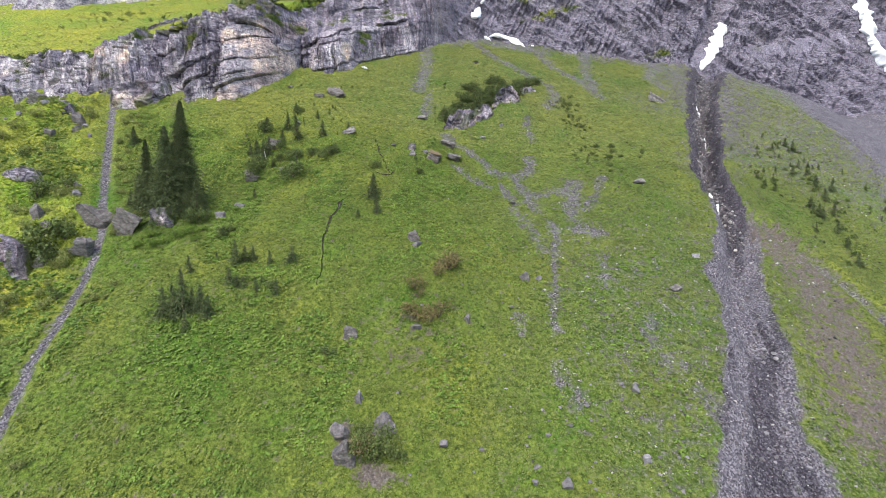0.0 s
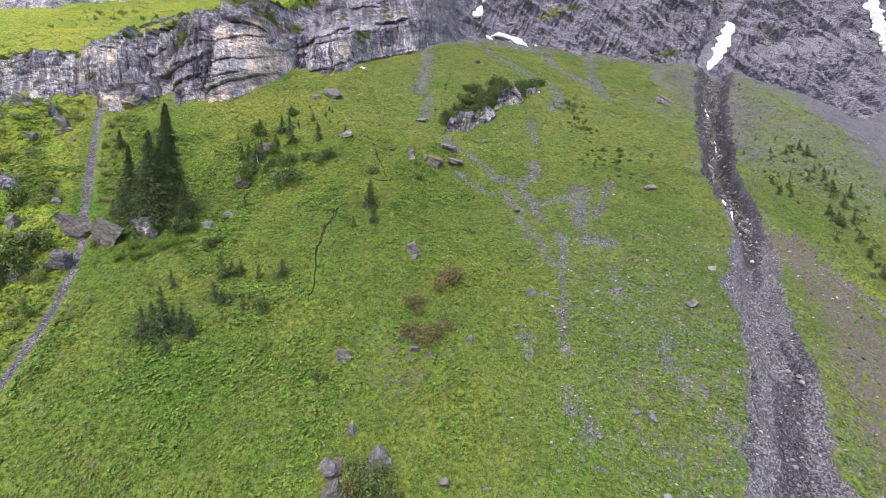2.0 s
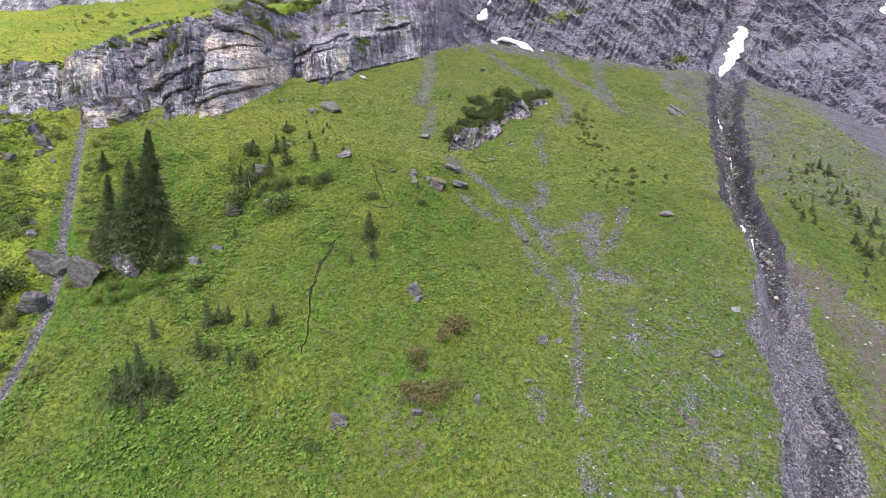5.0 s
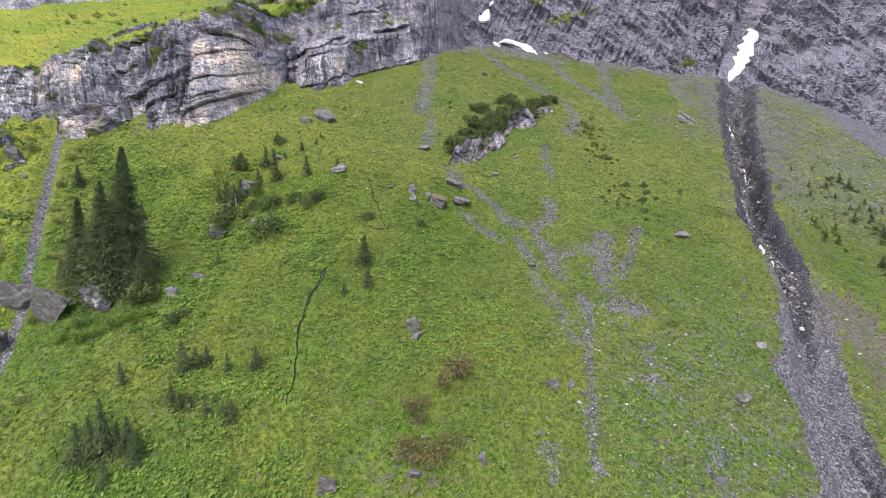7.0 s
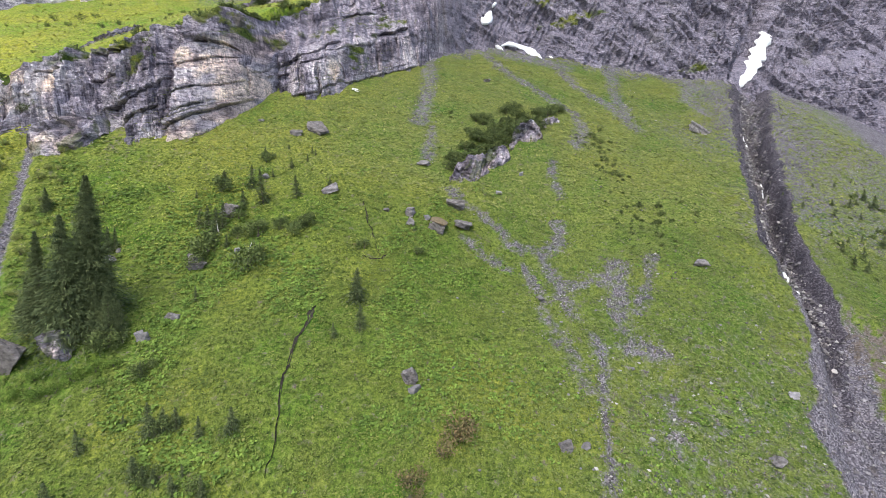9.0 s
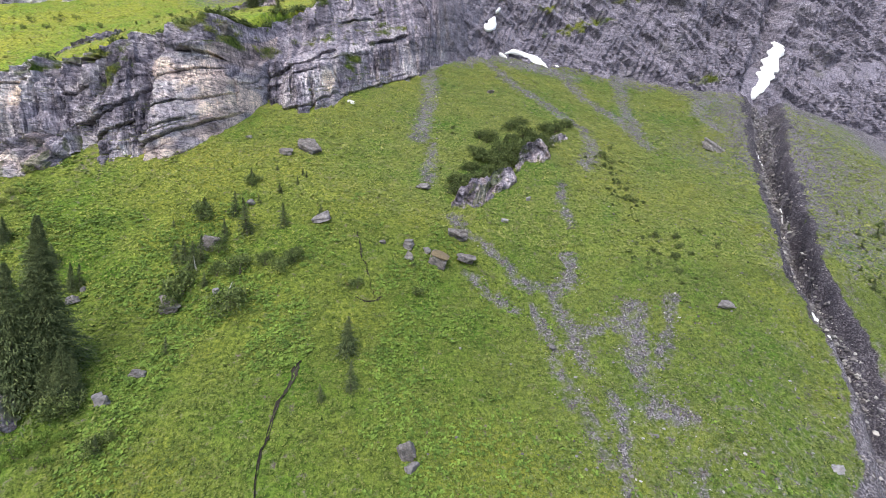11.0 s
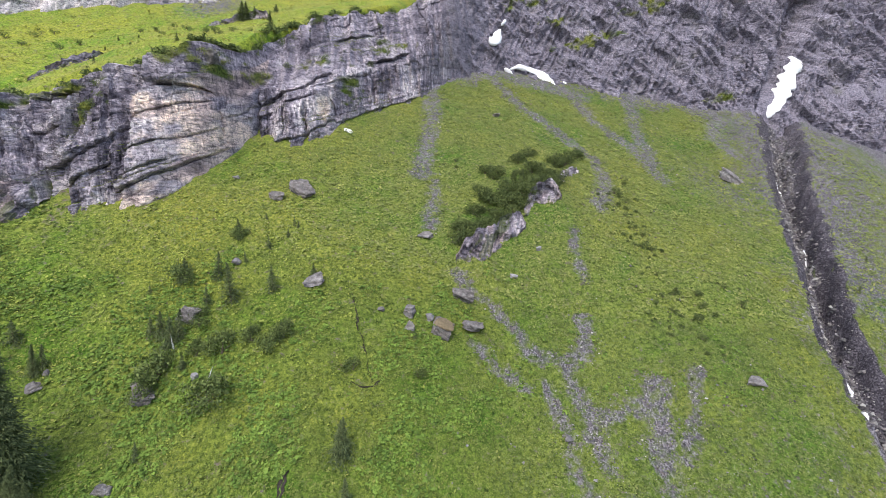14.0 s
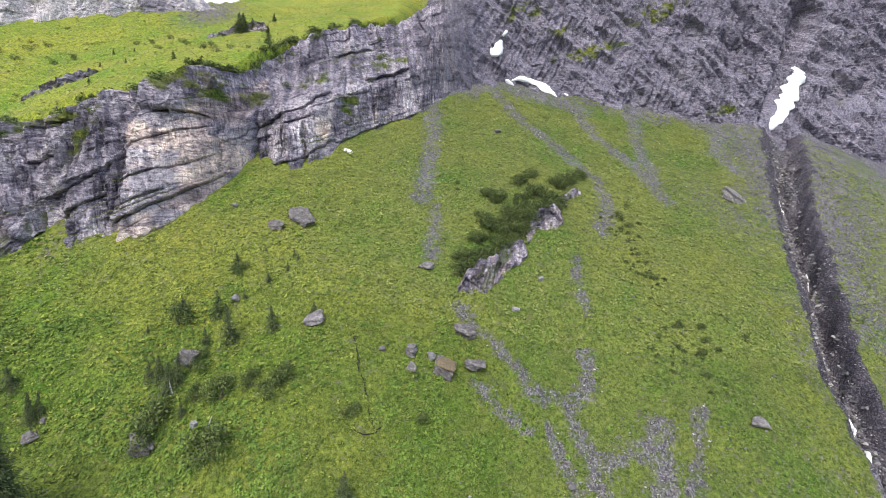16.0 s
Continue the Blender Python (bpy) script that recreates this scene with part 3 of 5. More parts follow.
def cliff(name, u, rows, label):
    cx, cv = np.meshgrid(u, np.linspace(0, 1, rows))
    low, high = meadow(cx, base_y(cx)) - 2.5 - 6 * np.exp(-(((cx - 95) / 9) ** 2)), cliff_top(cx)
    z = low + cv * (high - low)
    y = cliff_face(cx, z)
    back_in = step(0.95, 1.0, cv)
    y = y + (6 + 20 * step(-10, 5, cx)) * back_in
    me = grid_mesh(name, cx, y, z, CLIFF, False)
    give(me, "tone", cliff_tone(cx, z))
    give(me, "buff", step(-49.4, -48.8, cx) * (1 - step(-37.4, -36.6, cx)) * (0.62 + 0.9 * fbm(cx / 4, z / 3, 3, 21)) * (1 - 0.9 * step(16.3, 17.2, z - low - 2.5 - 0.25 * (cx + 43))) + 0.8 * np.exp(-(((cx + 25.6) / 1.4) ** 2 + ((z - 82) / 3) ** 2)) + (1 - step(-66, -58, cx)) * (0.06 + 0.6 * fbm(cx / 2.5, z / 6, 3, 210)))
    column = 1 - step(-66, -58, cx)
    give(me, "column", 0.9 * column)
    panel = step(-36.6, -35.8, cx) * (1 - step(-27.5, -25.5, cx)) * (1 - step(84, 88, z)) + step(-52.6, -51, cx) * (1 - step(-49.4, -48.8, cx)) * (1 - step(70, 73, z)) + step(-9, -6, cx) * (1 - step(-4, 0, cx))
    give(me, "streak", 0.16 + 0.4 * column + 0.75 * panel + 0.45 * step(-0.1, 0.35, fbm(cx / 7, z / 12, 2, 208)))
    give(me, "crag", step(-10, 8, cx + 3 * fbm(cx / 4, z / 4, 2, 25)))
    give(me, "dark", 0.14 - 0.25 * step(-49.4, -48.6, cx) * (1 - step(-40, -37, cx)) - 0.12 * (1 - step(-62, -56, cx)) - 0.1 * step(-4, 16, cx) + (0.5 - 0.35 * step(-10, 5, cx)) * fbm(cx / 4, z / 8, 3, 22))
    shelf = np.zeros_like(y)
    shelf[1:-1] = (y[2:] - y[:-2]) / (z[2:] - z[:-2])
    give(me, "moss", np.maximum(back_in, (1 - 0.7 * step(0, 14, cx)) * step(1.0, 2.2, shelf) * step(0.0, 0.4, fbm(cx / 5, z / 5, 2, 33) + 0.2) + green_ledges(cx, z)))
    return tagged(new(name, me), label, "cliff", kind="structure")


cliff("cliff_left", np.r_[np.arange(-112, -72, 0.4), np.arange(-72, -5, 0.15), np.arange(-5, 4.01, 0.25)], 230, "grey layered limestone cliff band with buff patches")
cliff("cliff_right", np.r_[np.arange(4, 125, 0.3), np.arange(125, 236, 0.6)], 260, "tall dark grey rock face above the meadow")


def far_band():
    """The rock band that closes the high meadow."""
    cx, cv = np.meshgrid(np.arange(-190, -66, 0.6), np.linspace(0, 1, 50))
    foot = 147 + 0.74 * (cx + 102) + 2.5 * fbm(cx / 12, 0 * cx, 3, 44)
    low = alp(cx, foot) - 2
    z = low + cv * (26 - 20 * step(-86, -68, cx))
    me = grid_mesh("cliff_far", cx, foot + 0.45 * (z - low) - cliff_depth(cx * 0.8, z * 0.8), z, CLIFF, False)
    give(me, "tone", cliff_tone(cx, z) + 0.15)
    for name in ("buff", "moss", "crag", "streak", "column"):
        give(me, name, 0 * cx)
    give(me, "dark", 0.2 + 0.4 * fbm(cx / 9, z / 16, 3, 23))
    return tagged(new("cliff_far", me), "distant pale grey rock band above the high meadow", "cliff", kind="structure")


far_band()


# ---- where the loose things stand: x, y, width, height ----
STREAM_BOULDERS = (
    (-49.9, 63.3, 3.8, 5.4), (-44.3, 61.2, 3.9, 4.4), (-48.4, 58.9, 2.8, 3.8), (-52.7, 57.3, 1.8, 2),
    (-57.3, 62.4, 1.8, 2.5), (-67.4, 83.5, 2.3, 3.5), (-69.7, 79.4, 2.2, 1.5), (-79.7, 92.8, 3.2, 3.2), (-79.5, 88.2, 3.1, 3.1),
)
MEADOW_BOULDERS = (
    (-33.3, 65.5, 1.2, 1.1), (-4, 63, 2.2, 1.6), (-3.7, 62.2, 1.3, 0.9), (11.1, 59.5, 1.7, 1.3), (13.1, 60.1, 1.1, 0.6),
    (32.1, 59.9, 2, 1.1), (2.9, 51.9, 1, 0.9), (-8.4, 43.1, 0.9, 1.5), (20.9, 46.3, 1.1, 1), (-10.7, 49.2, 2, 1.5), (-3, 50.3, 1.1, 0.8),
    (-31.3, 67.9, 2, 0.9), (-32.6, 65.2, 1.3, 1.4), (-32.7, 75.8, 2.5, 1.7), (38.5, 66.5, 1.4, 0.4),
)
UPPER_BOULDERS = (
    (-31.4, 82.4, 3.2, 3.4), (-28.8, 89.6, 1.4, 1.4), (-28, 77.4, 0.9, 1.5), (-32.3, 75.2, 2.7, 2.1), (-44.1, 76.2, 1.5, 1.4),
    (-43.9, 77.9, 0.9, 0.8), (-18.4, 87.9, 2.7, 1.6), (-24.4, 102.7, 5.2, 2.6), (-27.9, 100.9, 2.9, 1.5), (-35, 104.2, 1.4, 0.9),
    (-4.6, 99.6, 2.6, 1.5), (-9.5, 86.4, 1, 1), (1, 90.8, 3.3, 2.7), (-3.4, 87.1, 1.3, 1.3), (37, 83.7, 2.5, 1.4), (61.9, 130.4, 5.4, 3.2),
    (10.1, 138.9, 2.1, 1.3), (8.5, 95.4, 1.3, 1), (12.9, 100.5, 1, 1.2), (-6, 86.7, 1.7, 2.1), (-5.9, 85.2, 1.6, 1.6),
    (-1.7, 85.7, 3.5, 2.4), (2.1, 87.3, 3.3, 2.4), (12.1, 77, 1.1, 1.2),
)
NEAR_BOULDERS = (
    (-9.2, 38.0, 2.6, 2.2), (-9.7, 39.8, 2.2, 1.5), (-5.9, 40.9, 2.8, 1.5), (-8.5, 42.9, 0.9, 0.9), (0, 40, 0.9, 0.9), (11.2, 37.8, 1.1, 1),
    (8.8, 39.1, 0.8, 0.6), (8.4, 38.1, 0.7, 0.6), (19.5, 40.2, 1.1, 1.1), (21.8, 38.1, 0.7, 0.6), (21.1, 46.9, 0.7, 0.6),
)
BIG_SPRUCE = (
    (-38.6, 64.5, 16.9), (-40.2, 65, 13.5), (-43.5, 65.7, 10.7), (-41.8, 65.7, 8.4), (-36.1, 65.1, 6.3), (-37.3, 64.9, 5.3),
    (-44.9, 65.9, 5.4), (-35.5, 65.8, 4), (-47, 66.8, 2.7), (-42.7, 65.4, 6), (-45.1, 77.9, 3.7), (-55.4, 80.8, 3.4),
)
MEADOW_FIRS = (
    (-19.7, 57.4, 2.4), (-22.4, 56.9, 2.2), (-26.8, 56.9, 3.5), (-25.8, 57.3, 2.4), (-24.8, 57.6, 2.2), (-26.4, 54, 2.2), (-25.3, 53.6, 2),
    (-24.5, 53.7, 1.5), (-22.6, 53.1, 2.1), (-22.4, 54.2, 1.3), (-20.2, 52.9, 2.4), (-31.8, 49.5, 3.5), (-29.6, 49.8, 5.8),
    (-30.7, 49.8, 3.9), (-29, 50.2, 3), (-28, 50.3, 3.5), (-26.9, 49.6, 2.9), (-28.5, 48.1, 2.3), (-31.9, 55.3, 2.5), (-29.7, 57.7, 1.3),
    (-30.7, 61.7, 1.7), (-29.9, 70.7, 1.8), (-11.2, 72.1, 4.2), (-10.2, 68.2, 3.3), (-12.8, 67, 2),
)
UPPER_FIRS = (
    (-33.9, 87.1, 3.2), (-30.1, 87.8, 3.7), (-27.4, 85.1, 5.3), (-30.1, 84.6, 2.4), (-27.8, 90.2, 1.6), (-25.7, 92.9, 1.8),
    (-23.1, 87.1, 3.5), (-23.8, 95.2, 1.3), (-23.6, 97.1, 1.3), (-33.6, 81.5, 3.3), (-32.1, 80.5, 3.7), (-31.6, 81.1, 3.9),
    (-35, 81.6, 2.5), (-29.8, 78.5, 1.9), (-20.3, 81.9, 1.9), (-48.9, 80, 2.8), (-44.7, 78.5, 2.9), (-5.2, 84.7, 1.1), (-11.3, 72.1, 3.8),
    (-30.7, 95, 1.6), (-22.9, 96.7, 1.2), (-49.6, 83.5, 0.7), (-37.3, 85.5, 1.2), (-18.7, 89.5, 1.7), (-27.6, 97.2, 1),
)
BUSHES = (
    (-33.9, 87.1, 2.4), (-29.9, 93.2, 1.8), (-26.3, 80.1, 2.5), (-31.9, 77.5, 3.1), (-25.4, 75.1, 3.3), (-32.3, 75.8, 2.1),
    (-20.1, 81.9, 1.8), (-29.9, 82.4, 1.9), (-21.4, 80.3, 1.9), (-23.7, 81.3, 1.8), (-28.9, 79.8, 1.5), (-11.7, 79.6, 1.6),
    (-4.5, 80.2, 1.3), (-20.8, 81.9, 1.4), (-12.7, 47.3, 1.3), (-51.7, 58.1, 2.7), (-53.7, 60, 4.2), (-52.2, 61.2, 3.2), (-60.3, 66.3, 3.1),
    (-57.6, 68.2, 2.1), (-46.8, 52.9, 1.2), 
    (-30.6, 61.8, 1.6),
)
RUST_BUSHES = (
    (0.5, 58.2, 3.4), (-0.9, 56.8, 2.7), (-3.5, 54.8, 2.6), (-3.1, 54.1, 1.7), (-3.5, 51.5, 2.7), (-0.5, 51.6, 3), (0.8, 58.5, 2.9),
    (-1.4, 51.3, 2.2), (-3.9, 52.3, 1.9), (-7.6, 39.4, 2.6), (-12.9, 79.7, 0.6),
)
LEDGE_BUSHES = (
    (5.7, 115.6, 2.5), (7.6, 114.1, 3.1), (12.5, 119.6, 3.5), (14.7, 116.4, 3.6), (16.6, 115.4, 2.7), (9.1, 109.9, 3.5), (11.9, 108.9, 3.8),
    (6, 107.5, 3.8), (4.2, 109.3, 2.5), (8.4, 107.1, 3.8), (3.1, 104.8, 2.7), (20.1, 121.5, 3.3), (22.7, 123.1, 4.1), (25.8, 125.8, 2.8),
    (1.1, 101.6, 2.6), (15.3, 123.4, 2.3),
)
DWARF_SHRUBS = (
    (30.5, 116.9, 2.1), (31.8, 114.7, 1.9), (29.8, 113.6, 1.6), (30.7, 107.9, 1.3), (30.6, 103.9, 1.5), (31.9, 103.5, 1.5),
    (29.3, 104, 1.1), (30.3, 95.5, 1.1), (29.1, 94.5, 1), (30.9, 93.2, 1.1), (35.7, 96.2, 1.7), (35.5, 94.2, 1.6), (34.2, 92.5, 1.4),
    (33.2, 89.6, 1.4), (42, 95.4, 1.3), (28.9, 89.7, 0.9), (27.1, 92.8, 0.8), (32.2, 96.1, 1), (40.9, 98, 0.9), (31.8, 84.6, 0.7),
    (33.3, 120.4, 1.3), (31.6, 106.2, 1.3), (30.3, 110.8, 1.2), (0.3, 119.5, 1.3),
)
RIGHT_SHRUBS = (
    (76, 104, 1.5), (80.8, 106.5, 2), (80.9, 104.3, 2.2), (77.4, 97.7, 1.8), (73.5, 94.2, 1.8), (76.7, 94.4, 1.8), (76.1, 91.3, 2.1),
    (74.6, 87.1, 2.2), (72.8, 82.8, 2.3), (69.5, 82.2, 2.1), (78.5, 90.1, 1.9), (69.3, 83.8, 2), (69.4, 81.2, 2.1), (66.7, 93.3, 1.1),
    (66.6, 90.2, 1.7), (64.3, 89.2, 1.3), (68.8, 77.3, 1.8), (64.7, 76.8, 1.4), (64.2, 91.5, 1.4), (65.4, 88.1, 1.6), (68.1, 74.3, 1.9),
    (66.4, 70.2, 2),
)
CLIFFTREES = (
    (-53, 150.3, 5), (-52.1, 150.8, 4.7), (-50.2, 151.2, 3.1), (-40.8, 135.8, 4.1), (-18.5, 145.3, 4.2), (-18.4, 152.7, 2.8),
    (-49.6, 164.2, 2.5), (-25.9, 143.8, 1.8), (-55.2, 125.4, 1.8), (-49, 117.9, 1.6), (-73.1, 130.5, 0.9), (-63.1, 113.8, 1.4),
    (-57.9, 103.3, 1.2), (-75.6, 138.4, 1), (-72.3, 140.3, 0.8), (-63.9, 124.6, 0.9), (-43.9, 111.1, 1.3), (-31.1, 129.2, 2.3),
    (-61.8, 101.2, 0.8), (-64.7, 100.4, 0.8),
)



# ---- materials of the things ----
def boulder_material():
    m, t, b = nodes_of("boulder_rock", 0.9)
    n = noise_node(t, 1.0, 9, 0.75, (1.3, 1.3, 2.6, 0, 14, 0), "obj")
    c = ramp(t, n, [(0.3, (0.06, 0.056, 0.058)), (0.44, (0.155, 0.146, 0.146)), (0.56, (0.25, 0.238, 0.236)), (0.7, (0.42, 0.404, 0.4))])
    i = t.nodes.new("ShaderNodeObjectInfo").outputs["Random"]
    c = mix(t, 1.0, c, ramp(t, i, [(0.0, (0.94, 0.9, 0.87)), (0.5, (1.0, 0.96, 0.94)), (1.0, (1.25, 1.22, 1.22))]), "MULTIPLY")
    lichen = value_ramp(t, noise_node(t, 3.2, 5, 0.7, None, "obj"), 0.58, 0.7, 0.0, 0.5)
    c = mix(t, lichen, c, (0.20, 0.17, 0.10))
    link(t, c, b.inputs["Base Color"])
    bump(t, b, noise_node(t, 2.2, 9, 0.75, (1, 1, 2.2, 0, 14, 0), "obj"), 1.0, 0.5)
    return m


def leafy(name, dark, light, rough=0.75, odd=None):
    m, t, b = nodes_of(name, rough)
    g = t.nodes.new("ShaderNodeNewGeometry")
    c = ramp(t, g.outputs["Random Per Island"], [(0.0, dark), (1.0, light)] if odd is None else [(0.0, dark), (0.8, light), (1.0, odd)])
    broad = ramp(t, noise_node(t, 0.45, 3), [(0.3, (0.7, 0.75, 0.7)), (0.7, (1.25, 1.2, 1.1))])
    link(t, mix(t, 1.0, c, broad, "MULTIPLY"), b.inputs["Base Color"])
    return m


def stone_material():
    m, t, b = nodes_of("pale_stone", 0.9)
    i = t.nodes.new("ShaderNodeObjectInfo").outputs["Random"]
    c = mix(t, 1.0, ramp(t, noise_node(t, 2.5, 6, 0.7), [(0.3, (0.12, 0.117, 0.12)), (0.7, (0.33, 0.32, 0.33))]), ramp(t, i, [(0.0, (0.55, 0.52, 0.5)), (0.8, (0.95, 0.93, 0.93)), (1.0, (1.4, 1.38, 1.38))]), "MULTIPLY")
    link(t, c, b.inputs["Base Color"])
    bump(t, b, noise_node(t, 6, 6, 0.7), 0.8, 0.1)
    return m


STONE = stone_material()


def simple(name, dark, light, scale, rough=0.9, bumpy=0.05):
    m, t, b = nodes_of(name, rough)
    n = noise_node(t, scale, 6, 0.65)
    link(t, ramp(t, n, [(0.3, dark), (0.7, light)]), b.inputs["Base Color"])
    bump(t, b, n, 0.5, bumpy)
    return m


BOULDER = boulder_material()
NEEDLES = leafy("spruce_needles", (0.04, 0.06, 0.026), (0.132, 0.162, 0.066))
LEAVES = leafy("shrub_leaves", (0.045, 0.068, 0.02), (0.155, 0.195, 0.062))
RUST = leafy("rusty_shrub_leaves", (0.09, 0.085, 0.034), (0.215, 0.155, 0.08), odd=(0.115, 0.15, 0.045))
BARK = simple("bark", (0.05, 0.04, 0.032), (0.14, 0.115, 0.095), 6)
DEADWOOD = simple("bleached_wood", (0.45, 0.43, 0.40), (0.7, 0.68, 0.64), 9)
SNOW = simple("old_snow", (0.72, 0.74, 0.77), (0.88, 0.89, 0.9), 2.5, 0.7, 0.15)
EARTH = simple("dark_earth", (0.016, 0.013, 0.01), (0.05, 0.042, 0.034), 6)
TURF = simple("dry_turf", (0.09, 0.075, 0.04), (0.21, 0.16, 0.105), 5)
TUFTS = leafy("meadow_leaves", (0.058, 0.085, 0.014), (0.143, 0.186, 0.038), 0.85, odd=(0.168, 0.182, 0.052))
UPPERTUFTS = leafy("upper_meadow_leaves", (0.1, 0.124, 0.033), (0.206, 0.236, 0.07), 0.85, odd=(0.225, 0.226, 0.09))
# the next two leaf colours are lightened to stand for grass in sun
SUNNYTUFTS = leafy("sunny_meadow_leaves", (0.11, 0.145, 0.023), (0.238, 0.284, 0.056), 0.85, odd=(0.27, 0.275, 0.075))
SUNNYHIGHTUFTS = leafy("sunny_high_meadow_leaves", (0.245, 0.245, 0.066), (0.305, 0.308, 0.088), 0.85)
HERBS = leafy("broad_herb_leaves", (0.052, 0.095, 0.014), (0.165, 0.25, 0.045), 0.8)
DARKSCRUB = leafy("dwarf_scrub_leaves", (0.032, 0.05, 0.015), (0.13, 0.162, 0.052))
SLOPETUFTS = leafy("stony_slope_leaves", (0.06, 0.086, 0.021), (0.15, 0.192, 0.052), 0.85, odd=(0.185, 0.19, 0.072))
OLIVE = leafy("bank_shrub_leaves", (0.12, 0.152, 0.04), (0.27, 0.3, 0.095), odd=(0.3, 0.27, 0.12))
SCREE = leafy("scree_stones", (0.056, 0.051, 0.059), (0.195, 0.182, 0.196), 0.95, odd=(0.4, 0.385, 0.39))


# ---- building blocks ----
def mesh_of(name, verts, faces, material, smooth=False):
    me = bpy.data.meshes.new(name)
    me.from_pydata(np.asarray(verts).tolist(), [], np.asarray(faces).tolist())
    me.materials.append(material)
    if smooth:
        me.polygons.foreach_set("use_smooth", np.ones(len(me.polygons), bool))
    me.update()
    return me


def part(name, me, parent, label=""):
    ob = new(name, me)
    ob.parent = parent
    return tagged(ob, label)


def at(x, y, sink=0.0, turn=0.0, scale=1.0, lean=(0, 0)):
    z = float(ground(x, y)) - sink
    return Matrix.Translation((x, y, z)) @ Euler((radians(lean[0]), radians(lean[1]), turn)).to_matrix().to_4x4() @ Matrix.Diagonal((scale, scale, scale, 1))


def quads_mesh(name, mid, along_, across, material):
    """Small leaf shapes: a pointed quad at each place, spanned by two vectors."""
    v = np.stack([mid - along_ * 0.5, mid + across * 0.5, mid + along_ * 0.5, mid - across * 0.5], 1).reshape(-1, 3)
    return mesh_of(name, v, np.arange(len(v)).reshape(-1, 4), material)


def cone_trunk(name, h, r, bend, material, sides=8, rings=7):
    u, a = np.meshgrid(np.linspace(0, 1, rings), np.linspace(0, 2 * np.pi, sides, endpoint=False), indexing="ij")
    rad = r * (1 - 0.93 * u) * (1 + 0.35 * (u == 0))
    v = np.stack([rad * np.cos(a) + bend * u * u, rad * np.sin(a), h * u], -1).reshape(-1, 3)
    i = np.arange(rings * sides).reshape(rings, sides)
    j = np.roll(i, -1, 1)
    return mesh_of(name, v, np.stack([i[:-1], j[:-1], j[1:], i[1:]], -1).reshape(-1, 4), material, True)


def conifer(h, radius, whorls, per, sprays, seed, label, group, fine=1.0):
    r = np.random.default_rng(seed)
    tree = tagged(new("spruce_tree"), label, "tree", group)
    bend = r.uniform(-0.02, 0.02) * h
    part("trunk", cone_trunk("trunk", h * 0.97, 0.018 * h + 0.02, bend, BARK), tree)
    k = np.repeat(np.arange(whorls), per)
    u = np.clip((k + r.uniform(-0.4, 0.4, k.size)) / whorls, 0, 1)
    u = np.clip(0.03 + 0.95 * u**0.92, 0.02, 0.985)
    gap = 0.75 + 0.3 * np.sin(k * 1.7 + seed) * r.uniform(0.5, 1, k.size)
    reach = radius * (1 - u) ** 0.95 * gap * r.uniform(0.45, 1.25, k.size) + 0.006 * h
    a = r.uniform(0, 2 * np.pi, k.size)
    s = np.tile(np.linspace(0.25, 1.0, sprays), (k.size, 1))
    s = s + r.uniform(-0.08, 0.08, s.shape)
    ca, sa = np.cos(a)[:, None], np.sin(a)[:, None]
    rr = reach[:, None] * s
    side = r.normal(0, 0.17, s.shape) * reach[:, None]
    z = h * u[:, None] - reach[:, None] * (0.18 + 0.42 * (1 - u[:, None])) * s**1.4 + 0.10 * reach[:, None] * s**4 + r.normal(0, 0.008, s.shape) * h
    mid = np.stack([rr * ca - side * sa + bend * u[:, None] ** 2, rr * sa + side * ca, z], -1).reshape(-1, 3)
    size = fine * (0.06 * reach[:, None] + 0.008 * h) * (1.25 - 0.5 * s) * r.uniform(0.75, 1.35, s.shape)
    size = size.reshape(-1, 1)
    out = np.stack([np.broadcast_to(ca, s.shape), np.broadcast_to(sa, s.shape), -0.45 + 0 * s], -1).reshape(-1, 3) + r.normal(0, 0.35, (s.size, 3))
    out /= np.linalg.norm(out, axis=1, keepdims=True)
    cross = np.cross(out, r.normal(0, 1, (s.size, 3)) * (0.6, 0.6, 0.5) + (0, 0, 1.0))
    cross /= np.linalg.norm(cross, axis=1, keepdims=True)
    part("crown", quads_mesh("crown", mid, out * size * 2.2, cross * size * 0.5, NEEDLES), tree)
    return tree


